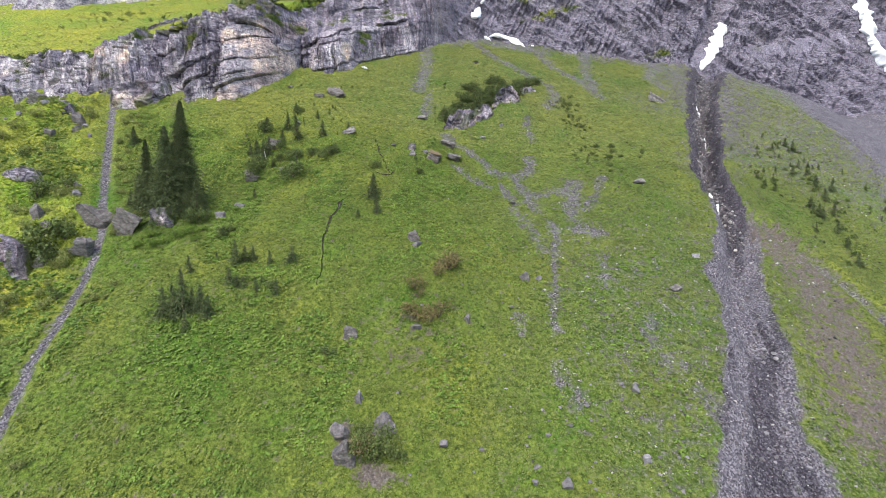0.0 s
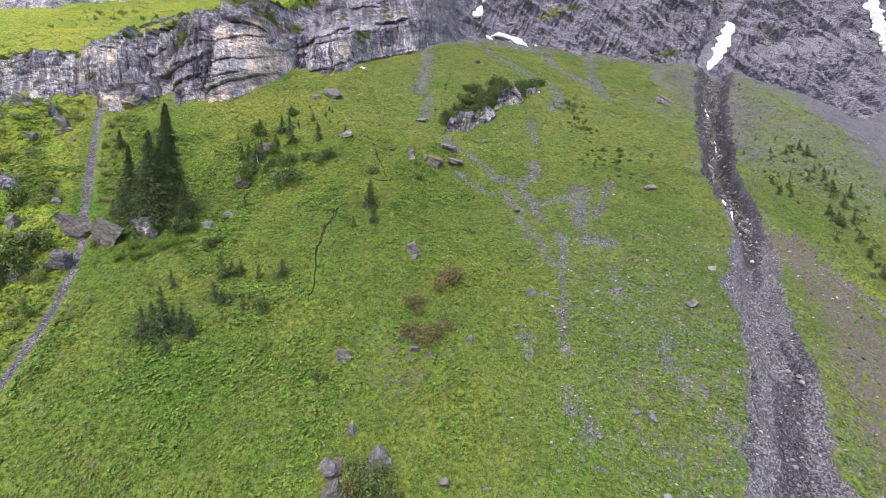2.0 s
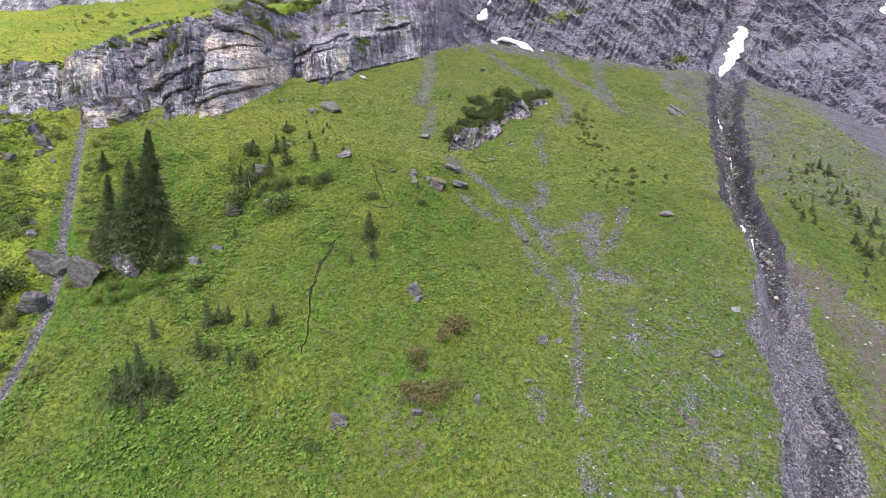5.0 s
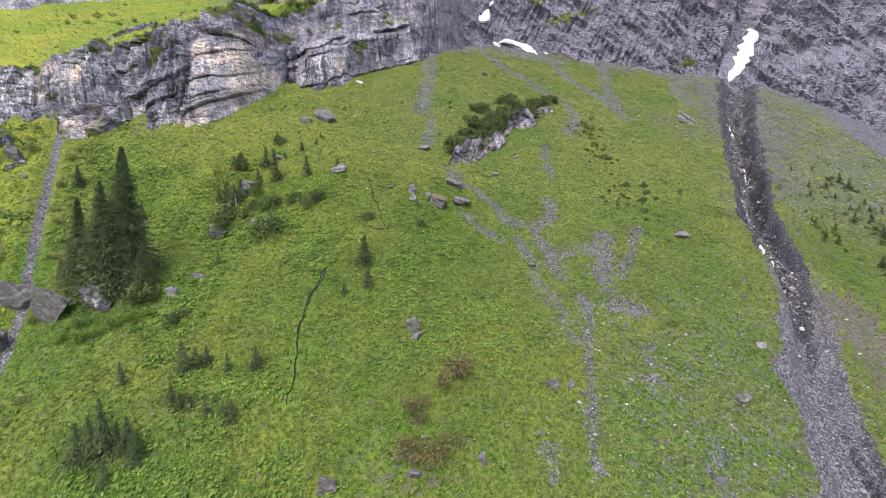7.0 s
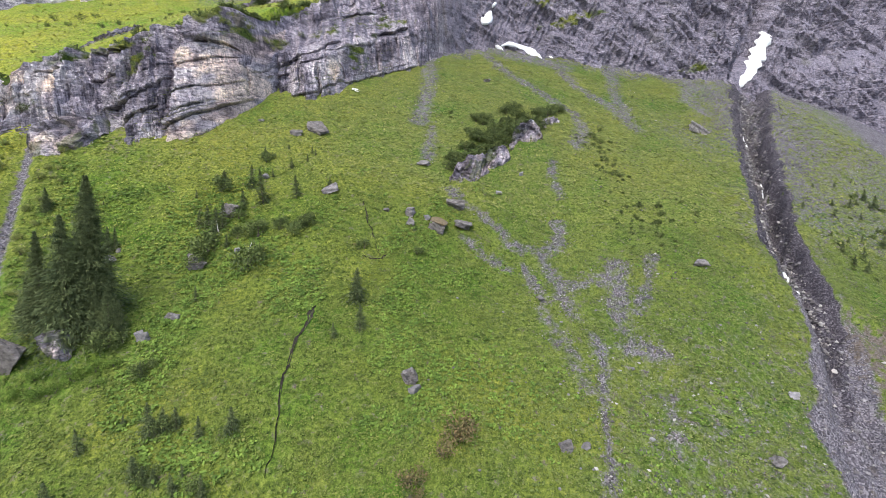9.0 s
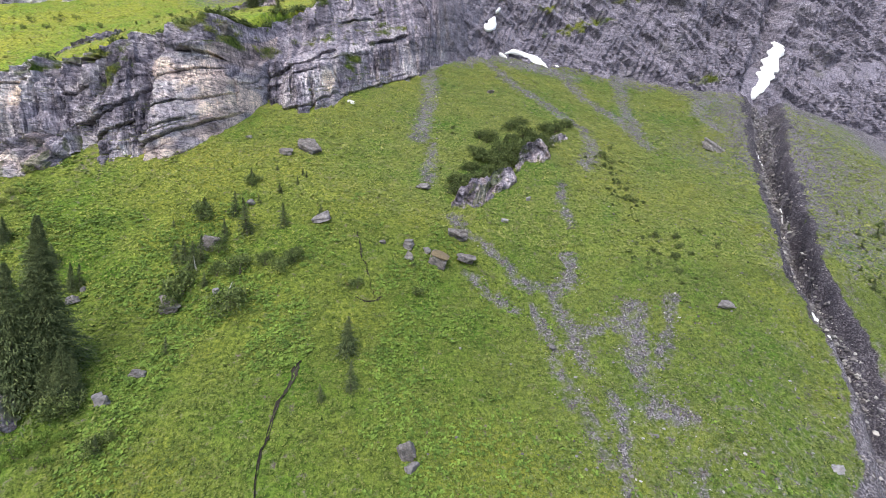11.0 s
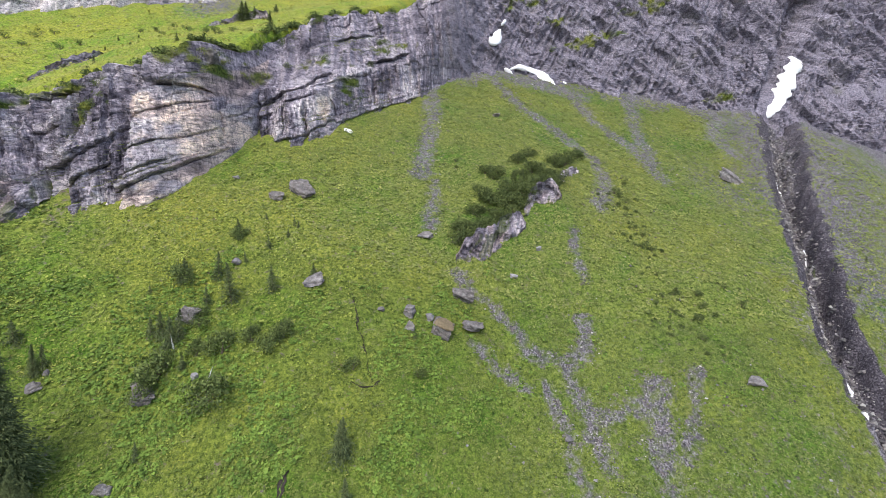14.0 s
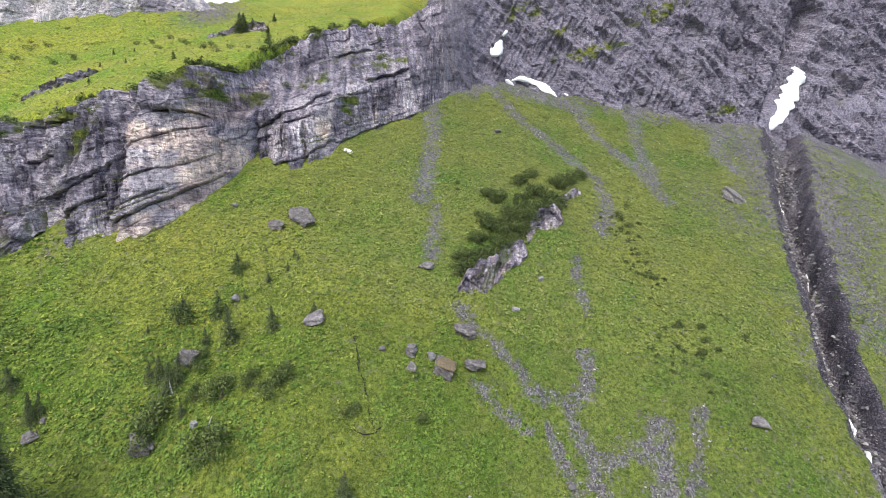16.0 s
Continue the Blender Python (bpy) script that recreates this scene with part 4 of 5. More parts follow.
def shrub(seed, material, label, group, leaves=520, name="shrub"):
    r = np.random.default_rng(seed)
    bush = tagged(new(name), label, "shrub", group)
    lumps = r.uniform(-0.55, 0.55, (9, 3)) * (0.9, 0.8, 0.6) + (0, 0, 0.42)
    pick = r.integers(0, 9, leaves)
    off = r.normal(0, 1, (leaves, 3))
    off /= np.linalg.norm(off, axis=1, keepdims=True)
    mid = lumps[pick] + off * r.uniform(0.12, 0.36, (leaves, 1)) * (1.0, 1.0, 0.9)
    mid[:, 2] = np.abs(mid[:, 2])
    al = r.normal(0, 1, (leaves, 3)) + off * 0.8
    al /= np.linalg.norm(al, axis=1, keepdims=True)
    ac = np.cross(al, off + r.normal(0, 0.5, (leaves, 3)))
    ac /= np.linalg.norm(ac, axis=1, keepdims=True)
    part("foliage", quads_mesh("foliage", mid, al * r.uniform(0.06, 0.13, (leaves, 1)), ac * r.uniform(0.035, 0.075, (leaves, 1)), material), bush)
    stems = [cone_trunk("stem", 0.55, 0.03, 0.25, BARK, 5, 4)]
    v, f = [], []
    for n in range(5):
        m = Euler((r.uniform(-0.5, 0.5), r.uniform(-0.5, 0.5), n * 1.25)).to_matrix()
        base = len(v)
        v += [tuple(m @ q.co) for q in stems[0].vertices]
        f += [tuple(i + base for i in p.vertices) for p in stems[0].polygons]
    bpy.data.meshes.remove(stems[0])
    part("stem", mesh_of("stem", v, f, BARK), bush)
    return bush


def scrub(name, rows, seed, label, leaves=110, floor=None, material=LEAVES, coarse=1.0):
    """Low shrubs too many to count, in one mesh of small leaves."""
    r = np.random.default_rng(seed)
    p = np.array(rows)
    foot = np.array([floor(x, y) if floor else float(ground(x, y)) for x, y, h in rows])
    off = r.normal(0, 1, (len(rows), leaves, 3))
    off *= (r.uniform(0.3, 1.0, (len(rows), leaves, 1)) / np.linalg.norm(off, axis=-1, keepdims=True))
    off[..., 2] = np.abs(off[..., 2])
    off *= (p[:, 2:] * np.stack([r.uniform(0.5, 1.0, len(rows)), r.uniform(0.4, 0.8, len(rows)), r.uniform(0.6, 1.0, len(rows))], -1))[:, None]
    mid = np.stack([p[:, 0], p[:, 1], foot - 0.1], -1)[:, None] + off
    al = r.normal(0, 1, mid.shape)
    al /= np.linalg.norm(al, axis=-1, keepdims=True)
    ac = np.cross(al, r.normal(0, 1, mid.shape))
    ac /= np.linalg.norm(ac, axis=-1, keepdims=True)
    k = coarse * (0.16 + 0.12 * p[:, 2])[:, None, None] * r.uniform(0.7, 1.3, mid.shape[:2] + (1,))
    me = quads_mesh(name, mid.reshape(-1, 3), (al * k).reshape(-1, 3), (ac * k * 0.6).reshape(-1, 3), material)
    return tagged(new(name, me), label, "shrub", kind="stuff")


def boulder(seed, w, d, h, name="boulder", material=BOULDER, cuts=13, fine=3):
    """A weathered block: a ball cut by planes, with its edges worn."""
    r = np.random.default_rng(seed)
    bm = bmesh.new()
    bmesh.ops.create_icosphere(bm, subdivisions=fine, radius=1)
    p = np.array([v.co for v in bm.verts])
    n = np.concatenate([np.array(((1, 0, 0), (-1, 0, 0), (0, 1, 0), (0, -1, 0), (0, 0, 1), (0, 0, -1))) + r.normal(0, 0.32, (6, 3)), r.normal(0, 1, (cuts, 3))])
    n /= np.linalg.norm(n, axis=1, keepdims=True)
    far = np.concatenate([r.uniform(0.42, 0.6, 6), r.uniform(0.58, 0.85, cuts)])
    for _ in range(4):
        for q, e in zip(n, far):
            over = p @ q - e
            p = p - np.where(over > 0, over * 0.97, 0)[:, None] * q
    k = int(seed) % 97
    p = p * (1 + 0.07 * fbm(p[:, 0] * 2.5 + p[:, 2] * 1.7 + seed, p[:, 1] * 2.5 - p[:, 2] * 2.1, 3, k)[:, None])
    q = p * (w / 2)
    p = p * (1 + 0.07 * fbm(q[:, 0] * 3.1 + q[:, 2] * 2.3, q[:, 1] * 3.1 - q[:, 2] * 2.7, 4, k + 7)[:, None])
    # bedding: thin steps all round
    p[:, :2] *= (1 + 0.05 * np.sign(np.sin(p[:, 2] * 9 + seed + 2 * p[:, 0])))[:, None]
    p *= np.array((w, d, h)) / (p.max(0) - p.min(0))
    for v, q in zip(bm.verts, p):
        v.co = q
    me = bpy.data.meshes.new(name)
    bm.to_mesh(me)
    bm.free()
    me.materials.append(material)
    return new(name, me)


def set_boulders(rows, group, labels, seed, turf=(), tall=1.15):
    for n, (x, y, w, h) in enumerate(rows):
        r = random.Random(seed + n)
        d = w * r.uniform(0.6, 0.95)
        ob = boulder(seed * 7 + n, w * 0.92, d, h * tall, cuts=8, fine=5 if w > 2.4 else 4 if w > 1.6 else 3)
        if w < 1.5:
            ob.data.materials[0] = STONE
        ob.matrix_basis = at(x, y + 0.3 * d, -0.16 * h, r.uniform(-0.4, 0.4), 1, (r.uniform(4, 24), r.uniform(-16, 16) if w < 3.4 else (24 if n % 2 else -26)))
        tagged(ob, labels[n % len(labels)], "boulder", group)
        if n in turf:
            top = boulder(seed * 7 + n + 500, w * 0.72, d * 0.72, h * 0.22, "turf", TURF, 9, 4)
            top.parent = ob
            top.location = (0, 0, h * tall * 0.5 - h * 0.03)
            tagged(top, "dry grass turf on the top")


def set_plants(rows, makers, group, seed, sink=0.05, natural=1.0, floor=None):
    """Plants a row of things; each maker makes one of a kind, which is then copied. natural: its height when made."""
    first = {}
    for n, (x, y, h) in enumerate(rows):
        r = random.Random(seed * 31 + n)
        k = r.randrange(len(makers))
        scale = max(h, 0.3) / natural
        turn = r.uniform(0, 6.28)
        lift = floor(x, y) - float(ground(x, y)) if floor else 0.0
        if k not in first:
            ob = makers[k]()
            ob.matrix_basis = at(x, y, sink * h - lift, turn, scale)
            first[k] = (ob, scale)
        else:
            copy_thing(first[k][0], at(x, y, sink * h - lift, turn, scale / first[k][1], (r.uniform(-4, 4), r.uniform(-4, 4))))


def ledge(name, xs, ys, high, deep, seed, label, category="rock outcrop", pale=-0.12):
    """A low rock step that breaks out of the slope."""
    seg = np.r_[0, np.cumsum(np.hypot(np.diff(xs), np.diff(ys)))]
    s, v = np.meshgrid(np.arange(0, seg[-1], 0.16), np.linspace(0, 1, 46))
    px, py = np.interp(s, seg, xs), np.interp(s, seg, ys)
    ends = np.minimum(step(0, 1.6, s), step(0, 1.6, seg[-1] - s))
    tall = np.interp(s, seg, high) * (0.25 + 0.75 * ends) * (1 + 0.18 * fbm(s / 2.2, 0 * s, 3, seed))
    up, back_ = np.clip(v / 0.6, 0, 1), np.clip((v - 0.6) / 0.4, 0, 1)
    z0 = ground(px, py) - 0.5
    z = z0 + up * (tall + 0.5)
    out = 0.55 * cliff_depth(s * 1.9 + seed * 13, (z - z0) * 2.2 + seed)
    y = py + up * tall * 0.35 - out * np.minimum(1, 3 * up + 0.3) * (1 - back_) + back_ * deep
    z = z + back_ * (ground(px, y + 0 * px) - 0.4 - z) * back_ + 0.15 * fbm(px, y, 3, seed + 3)
    me = grid_mesh(name, px, y, z, CLIFF, False)
    give(me, "tone", cliff_tone(s * 1.9 + seed * 13, (z - z0) * 2.2 + seed) + pale)
    give(me, "buff", 0.25 + 0.5 * fbm(s / 3, v * 4, 2, seed + 5))
    give(me, "dark", 0.02 + 0.5 * fbm(s / 3, v * 6, 2, seed + 6))
    give(me, "crag", 0 * s)
    give(me, "streak", 0.2 + 0 * s)
    give(me, "column", 0 * s)
    give(me, "moss", back_ * 1.5 + step(0.1, 0.5, fbm(s / 1.5, v * 5, 3, seed + 7)) * 0.6)
    return tagged(new(name, me), label, category)


def snow_strip(name, xs, ys, wide, label, thick=0.35, upright=False, seed=0):
    """A patch of old snow along a line on the ground, or up the rock face (then ys are heights)."""
    seg = np.r_[0, np.cumsum(np.hypot(np.diff(xs), np.diff(ys)))]
    s, v = np.meshgrid(np.linspace(0, seg[-1], max(8, int(seg[-1] / 0.3))), np.linspace(-1, 1, 15))
    cx, cy = np.interp(s, seg, xs), np.interp(s, seg, ys)
    gx_, gy_ = np.gradient(cx, axis=1), np.gradient(cy, axis=1)
    n = np.hypot(gx_, gy_) + 1e-6
    w = np.interp(s, seg, wide) * np.sqrt(np.clip(1 - (2 * s / seg[-1] - 1) ** 8, 0, 1)) * (1 + 0.35 * fbm(s / 1.5, v * 1.2 + seed, 3, seed))
    a, b = cx - gy_ / n * v * w, cy + gx_ / n * v * w
    body = thick * np.sqrt(np.clip(1 - v * v, 0, 1)) * np.minimum(1, np.minimum(s, seg[-1] - s) / 0.6 + 0.1) - 0.08
    if upright:
        flat = sum(cliff_face(a + o, b + q) for o in (-0.8, 0, 0.8) for q in (-0.8, 0, 0.8)) / 9
        me = grid_mesh(name, a, flat - body * 2 - 0.5, b, SNOW)
    else:
        me = grid_mesh(name, a, b, ground(a, b) + body, SNOW)
    return tagged(new(name, me), label, "snow")


# ---- rock outcrops ----
ledge("rock_outcrop", (0, 4, 8, 11.5), (96.5, 97, 101.5, 104.5), (4.2, 4.4, 4.2, 2.8), 4.0, 3, "grey rock outcrop overgrown with dark shrubs")
ledge("rock_outcrop", (11.5, 14, 17, 19), (106.5, 107.5, 109.5, 112), (3.4, 4.2, 4.0, 2.4), 3.0, 5, "small grey rock outcrop under dark shrubs")
ledge("rock_outcrop", (19, 21, 25.5), (117, 117.2, 122), (1.4, 2.2, 1.6), 2.5, 7, "low grey rock step topped with shrubs")
ledge("rock_outcrop", (-66.6, -64, -61.5, -59.5, -57.4), (90.5, 89.4, 90.2, 91.8, 94.6), (3.4, 5.6, 6.2, 5.6, 4.0), 4.5, 9, "broken grey rock step at the head of the stream bed", pale=0.1)
ledge("rock_outcrop", (-60, -53, -46), (146, 150, 151), (1.6, 2.6, 1.8), 3.0, 11, "dark rock ledge on the high meadow")
ledge("rock_outcrop", (-80, -74, -69), (117, 121, 124), (1.2, 2.2, 1.4), 2.5, 12, "dark rock ledge at the brink of the cliff")

ledge("rock_outcrop", (-58.5, -56.4, -54.2, -52.8), (57.2, 55.8, 54.8, 55.4), (2.5, 4.2, 3.8, 2.0), 3.0, 13, "pale fissured rock step on the overgrown bank")
ledge("rock_outcrop", (-66, -63.5, -61.5), (68.6, 68, 69), (1.4, 2.4, 1.4), 2.5, 15, "weathered rock step among shrubs on the bank")
ledge("rock_outcrop", (-71.4, -70.2, -69.2), (85.2, 84.9, 85.4), (1.4, 2.6, 1.4), 2.0, 17, "upright grey rock among shrubs on the bank")
ledge("rock_outcrop", (-42.6, -41, -39.2, -38.2), (63, 62.4, 62.7, 63.4), (1.6, 2.6, 2.4, 1.2), 3.0, 19, "pale fissured rock step under the spruces")

# ---- boulders ----
def strewn(n, seed, box, wanted, low, high):
    r = np.random.default_rng(seed)
    rows = []
    while len(rows) < n:
        x, y = r.uniform(box[0], box[1]), r.uniform(box[2], box[3])
        if wanted(x, y):
            rows.append((round(x, 2), round(y, 2), r.uniform(low, high)))
    return rows


set_boulders(STREAM_BOULDERS, "boulders by the stream bed", ("large brown-grey boulder beside the gravel stream bed", "tilted grey boulder slab beside the stream bed"), 11)
set_boulders(MEADOW_BOULDERS, "boulders in the meadow", ("grey boulder half sunk in the grass", "pale grey stone lying in the meadow grass"), 40)
set_boulders(UPPER_BOULDERS, "boulders of the upper meadow", ("weathered grey boulder on the steep meadow", "flat grey rock slab on the steep meadow"), 80, (21,), 0.72)
set_boulders(NEAR_BOULDERS, "boulders at the meadow's foot", ("pale weathered boulder with dry grass round it", "pale grey stone in the lower meadow"), 140)

BANK_BOULDERS = [(x, y, w, 0.8 * w) for x, y, w in strewn(26, 66, (-84, -48, 50, 93), lambda x, y: np.interp(y, STREAM_Y, STREAM_X) - x > 2.5 and y < float(base_y(x)) - 3, 0.6, 1.9)]
set_boulders(BANK_BOULDERS, "rocks of the stony bank", ("grey rock on the bright stony bank", "pale lichened rock among shrubs on the bank"), 170)

# ---- trees ----
OLD = conifer(16.3, 4.3, 95, 22, 40, 5, "tall dark green spruce standing over grey boulders", "spruces by the boulders", 0.62)
OLD.matrix_basis = at(-39.3, 67.4, 0.4)
set_plants(BIG_SPRUCE[1:], (
    lambda: conifer(10, 2.9, 64, 16, 26, 6, "dark green spruce in the clump by the boulders", "spruces by the boulders", 0.72),
    lambda: conifer(10, 3.6, 60, 16, 26, 7, "broad dark green spruce in the clump by the boulders", "spruces by the boulders", 0.72),
), "spruces by the boulders", 3, natural=10.0)


def young(label, group):
    return (
        lambda: conifer(4, 1.9, 26, 11, 14, 21, label, group, 1.35), lambda: conifer(4, 1.7, 26, 11, 14, 22, label, group, 1.35),
        lambda: conifer(4, 2.3, 24, 12, 14, 23, label, group, 1.35), lambda: conifer(4, 1.5, 28, 10, 13, 24, label, group, 1.35),
    )


set_plants(MEADOW_FIRS, young("young dark green spruce in the lower meadow", "young spruces of the lower meadow"), "", 4, natural=4.0)
set_plants(UPPER_FIRS, young("young dark green spruce on the upper meadow", "young spruces of the upper meadow"), "", 5, natural=4.0)
set_plants(CLIFFTREES, young("small dark spruce above the cliff edge", "spruces above the cliff"), "", 6, natural=4.0)

# ---- shrubs ----
def bushes(material, label, group, leaves=420):
    return tuple((lambda q=q: shrub(q, material, label, group, 2 * leaves)) for q in (1, 2, 3))


set_plants(BUSHES + tuple((x + 1.1 * ((n * 0.61) % 1 - 0.5), y + 0.9, 0.75 * h) for n, (x, y, h) in enumerate(BUSHES) if -36 < x < -15), bushes(LEAVES, "dense dark green shrub in the meadow", "meadow shrubs"), "", 7, natural=0.9)
EXTRA_BUSHES = ((-29.5, 50.6, 1.3), (-27.6, 50.4, 1.1), (-31, 50.2, 1.1), (-25.6, 57.3, 1.6), (-25, 53.9, 1.5), (-21.2, 53.2, 1.4), (-7.1, 39.2, 2.3), (-5.4, 39.6, 2.2), (-6.2, 40.2, 2.1), (-8, 39.3, 1.9), (-4.3, 39.2, 1.5), (-6.3, 38.9, 1.8), (-7.4, 40.1, 1.8), (-35.6, 64.4, 2.4), (-34.6, 65, 1.8))
set_plants(((-36.9, 61, 1.5), (-35.2, 62, 1.3), (-39.1, 59.5, 1.3), (-37.6, 60, 1.2), (-33.8, 62.6, 1.0), (-41.4, 59.6, 1.1), (-40.2, 60.8, 1.2), (-34, 60.6, 1.0)), bushes(HERBS, "leafy bright green shrub below the spruces", "green shrubs below the spruces"), "", 24, natural=0.9)
set_plants(EXTRA_BUSHES, bushes(LEAVES, "bushy dark green shrub among young spruces", "shrubs among the spruces"), "", 16, natural=0.9)
set_plants([(x, y, 0.8 * h) for x, y, h in RUST_BUSHES], bushes(RUST, "rust-brown thinning shrub in the meadow", "rusty shrubs", 230), "", 8, natural=0.9)
set_plants([(x + 2.2 * ((n * 0.37) % 1 - 0.5) * (k > 0), y + 0.8 + 2.4 * ((n * 0.71) % 1 - 0.5) * (k > 0), (0.68 - 0.2 * k) * h) for k in (0, 1) for n, (x, y, h) in enumerate(LEDGE_BUSHES, 5 * k)], bushes(DARKSCRUB, "dark green shrub on the rock outcrop", "shrubs of the outcrop", 520), "", 9, natural=0.8)
OUTCROP_ROWS = [(x + dx, float(np.interp(x, (0, 4, 8, 11.5, 14, 17, 19), (96.5, 97, 101.5, 105, 107.5, 109.5, 112))) + dy, h)
                for n, x in enumerate(np.arange(0.5, 19, 1.5)) for dx, dy, h in ((0, 3.4, 2.3), (0.7, 5.0 + n % 3 * 0.5, 2.6))]
set_plants(OUTCROP_ROWS, bushes(DARKSCRUB, "dark green shrub crowding the rock outcrop", "shrubs of the outcrop", 420), "", 19, natural=0.9)
r = np.random.default_rng(71)
brow = [(float(x), float(np.interp(x, (0, 4, 8, 11.5, 14, 17, 19, 26), (98, 99.5, 104.5, 108, 110, 112.5, 115, 124)) + r.uniform(0, 9) * (1 - abs(x - 10) / 22)), float(r.uniform(0.7, 1.5))) for x in r.uniform(0.5, 20, 110)]
set_plants([(x, y, 1.2 * h) for x, y, h in brow[::6]], young("stunted dark spruce behind the rock outcrop", "stunted spruces of the outcrop"), "", 26, natural=4.0)
scrub("outcrop_scrub", brow, 23, "tangled dark dwarf scrub behind the rock outcrop", 260, material=DARKSCRUB, coarse=0.75)
LOW_ROWS = [(x + 5.5 * ((n * 0.37 + 0.3 * k) % 1 - 0.5), y + 7.5 * ((n * 0.71 + 0.5 * k) % 1 - 0.5), 0.45 * h) for k in (0, 1, 2) for n, (x, y, h) in enumerate(DWARF_SHRUBS)]
scrub("low_shrubs", LOW_ROWS, 20, "low dark shrubs strewn in short grass", 170, material=DARKSCRUB, coarse=0.8)
LOW_ROWS = [(x + 5.0 * ((n * 0.37 + 0.3 * k) % 1 - 0.5), y + 6.0 * ((n * 0.71 + 0.5 * k) % 1 - 0.5), 0.5 * h) for k in (0, 1) for n, (x, y, h) in enumerate(RIGHT_SHRUBS)]
scrub("low_shrubs", LOW_ROWS, 21, "low dark shrubs on the stony slope beyond the gully")
set_plants([(x, y, 0.62 * h) for x, y, h in DWARF_SHRUBS], bushes(DARKSCRUB, "low dark green shrub in short grass", "low shrubs of the slope", 300), "", 10, natural=0.8)
set_plants(RIGHT_SHRUBS, young("stunted dark spruce on the stony slope", "stunted spruces beyond the gully"), "", 11, natural=3.2)

def brink_rows(n, seed):
    """Places along the brink of the left cliff."""
    r = np.random.default_rng(seed)
    x = r.uniform(-98, -16, n)
    top = cliff_top(x)
    y = cliff_face(x, top) + r.uniform(1.0, 4.0, n)
    return [(float(a), float(b), float(c)) for a, b, c in zip(x, y, r.uniform(0.7, 1.9, n))]


scrub("brink_shrubs", brink_rows(150, 61) + [q for q in brink_rows(300, 69) if -47 < q[0] < -31], 12, "low dark shrubs along the brink of the cliff", 120,
      floor=lambda x, y: max(float(cliff_top(np.float64(x))) - 0.5, float(ground(x, y))))
set_plants(strewn(26, 62, (-105, -35, 118, 150), lambda x, y: value(np.float64(x / 9), np.float64(y / 9), 8) > 0.15, 0.7, 1.5), bushes(LEAVES, "low shrub on the high meadow", "shrubs of the high meadow", 220), "", 13, natural=0.9)
face = np.random.default_rng(65)
FACE = {}
while len(FACE) < 46:
    x, u = face.uniform(-98, -12), face.uniform(0.25, 0.95)
    low = float(meadow(x, base_y(x)))
    z = low + u * (float(cliff_top(np.float64(x))) - low)
    if float(fbm(np.float64(x / 4), np.float64(z / 4), 2, 37)) + 0.5 * u > 0.45 and not -48 < x < -41:
        FACE[(round(x, 2), round(float(cliff_face(np.float64(x), np.float64(z))) + 0.1, 2))] = z
set_plants([(x, y, 0.7 + (x * 7.3) % 0.9) for x, y in FACE], bushes(LEAVES, "small dark shrub rooted in the rock face", "shrubs of the rock face", 240), "", 17, natural=0.9, floor=lambda x, y: FACE[(x, y)] - 0.3)
shelf_plants = {}
for n in range(26):
    x, z = face.uniform(-46.5, -36.5), face.uniform(84.8, 88.6)
    shelf_plants[(round(x, 2), round(float(cliff_face(np.float64(x), np.float64(z))) + 0.1, 2))] = z
set_plants([(x, y, 0.8 + (x * 7.3) % 0.8) for x, y in shelf_plants], bushes(OLIVE, "olive shrub on the grassy shelf of the cliff", "shrubs of the cliff shelf", 240), "", 25, natural=0.9, floor=lambda x, y: shelf_plants[(x, y)] - 0.3)
block = boulder(931, 2.8, 2.6, 2.4, cuts=4, fine=4)
block.matrix_basis = pose(-41.2, float(cliff_face(np.float64(-41.2), np.float64(87.6))) - 0.1, 87.6, 6, -4, 14)
tagged(block, "square grey block on the cliff shelf", "boulder", "rocks of the cliff shelf")
bank = lambda x, y: abs(float(off_line(x, y, STREAM_X, STREAM_Y)[0])) > 2 and x < -0.6 * (y - 60) - 50 and y < float(base_y(x)) - 2
set_plants(strewn(12, 63, (-85, -46, 52, 96), bank, 0.8, 1.9), bushes(LEAVES, "dense dark green shrub on the stony bank", "dark shrubs beyond the stream bed"), "", 14, natural=0.9)
set_plants(strewn(80, 67, (-90, -44, 46, 97), lambda x, y: bank(x, y) and float(fbm(np.float64(x / 6), np.float64(y / 6), 3, 117)) > -0.15, 0.7, 1.9), bushes(OLIVE, "olive green shrub on the stony bank", "olive shrubs beyond the stream bed"), "", 18, natural=0.9)
verge = lambda x, y: 1.2 < float(off_line(x, y, STREAM_X, STREAM_Y)[0]) < 5 and x > np.interp(y, STREAM_Y, STREAM_X)
set_plants(strewn(34, 68, (-66, -34, 36, 92), verge, 0.5, 1.3), bushes(OLIVE, "low olive shrub beside the gravel stream bed", "shrubs beside the stream bed"), "", 22, natural=0.9)
set_plants(strewn(34, 64, (64, 92, 80, 112), lambda x, y: abs((x - 64) * 0.75 + (y - 112) * 0.66) < 9 and x + y < 195, 0.6, 1.4), young("stunted dark spruce on the stony slope", "stunted spruces beyond the gully"), "", 15, natural=3.6)

# ---- dead stems among the shrubs ----
for x, y, lean in ((-31.6, 80.2, -8), (-26.6, 77.6, 18), (-32.9, 75.6, 10)):
    log = tagged(new("dead_stem", cone_trunk("dead_stem", 1.9, 0.14, 0.1, DEADWOOD)), "bleached broken tree stem standing among shrubs", "dead wood", "dead stems")
    log.matrix_basis = at(x, y, 0.2, 0, 1, (6, lean))

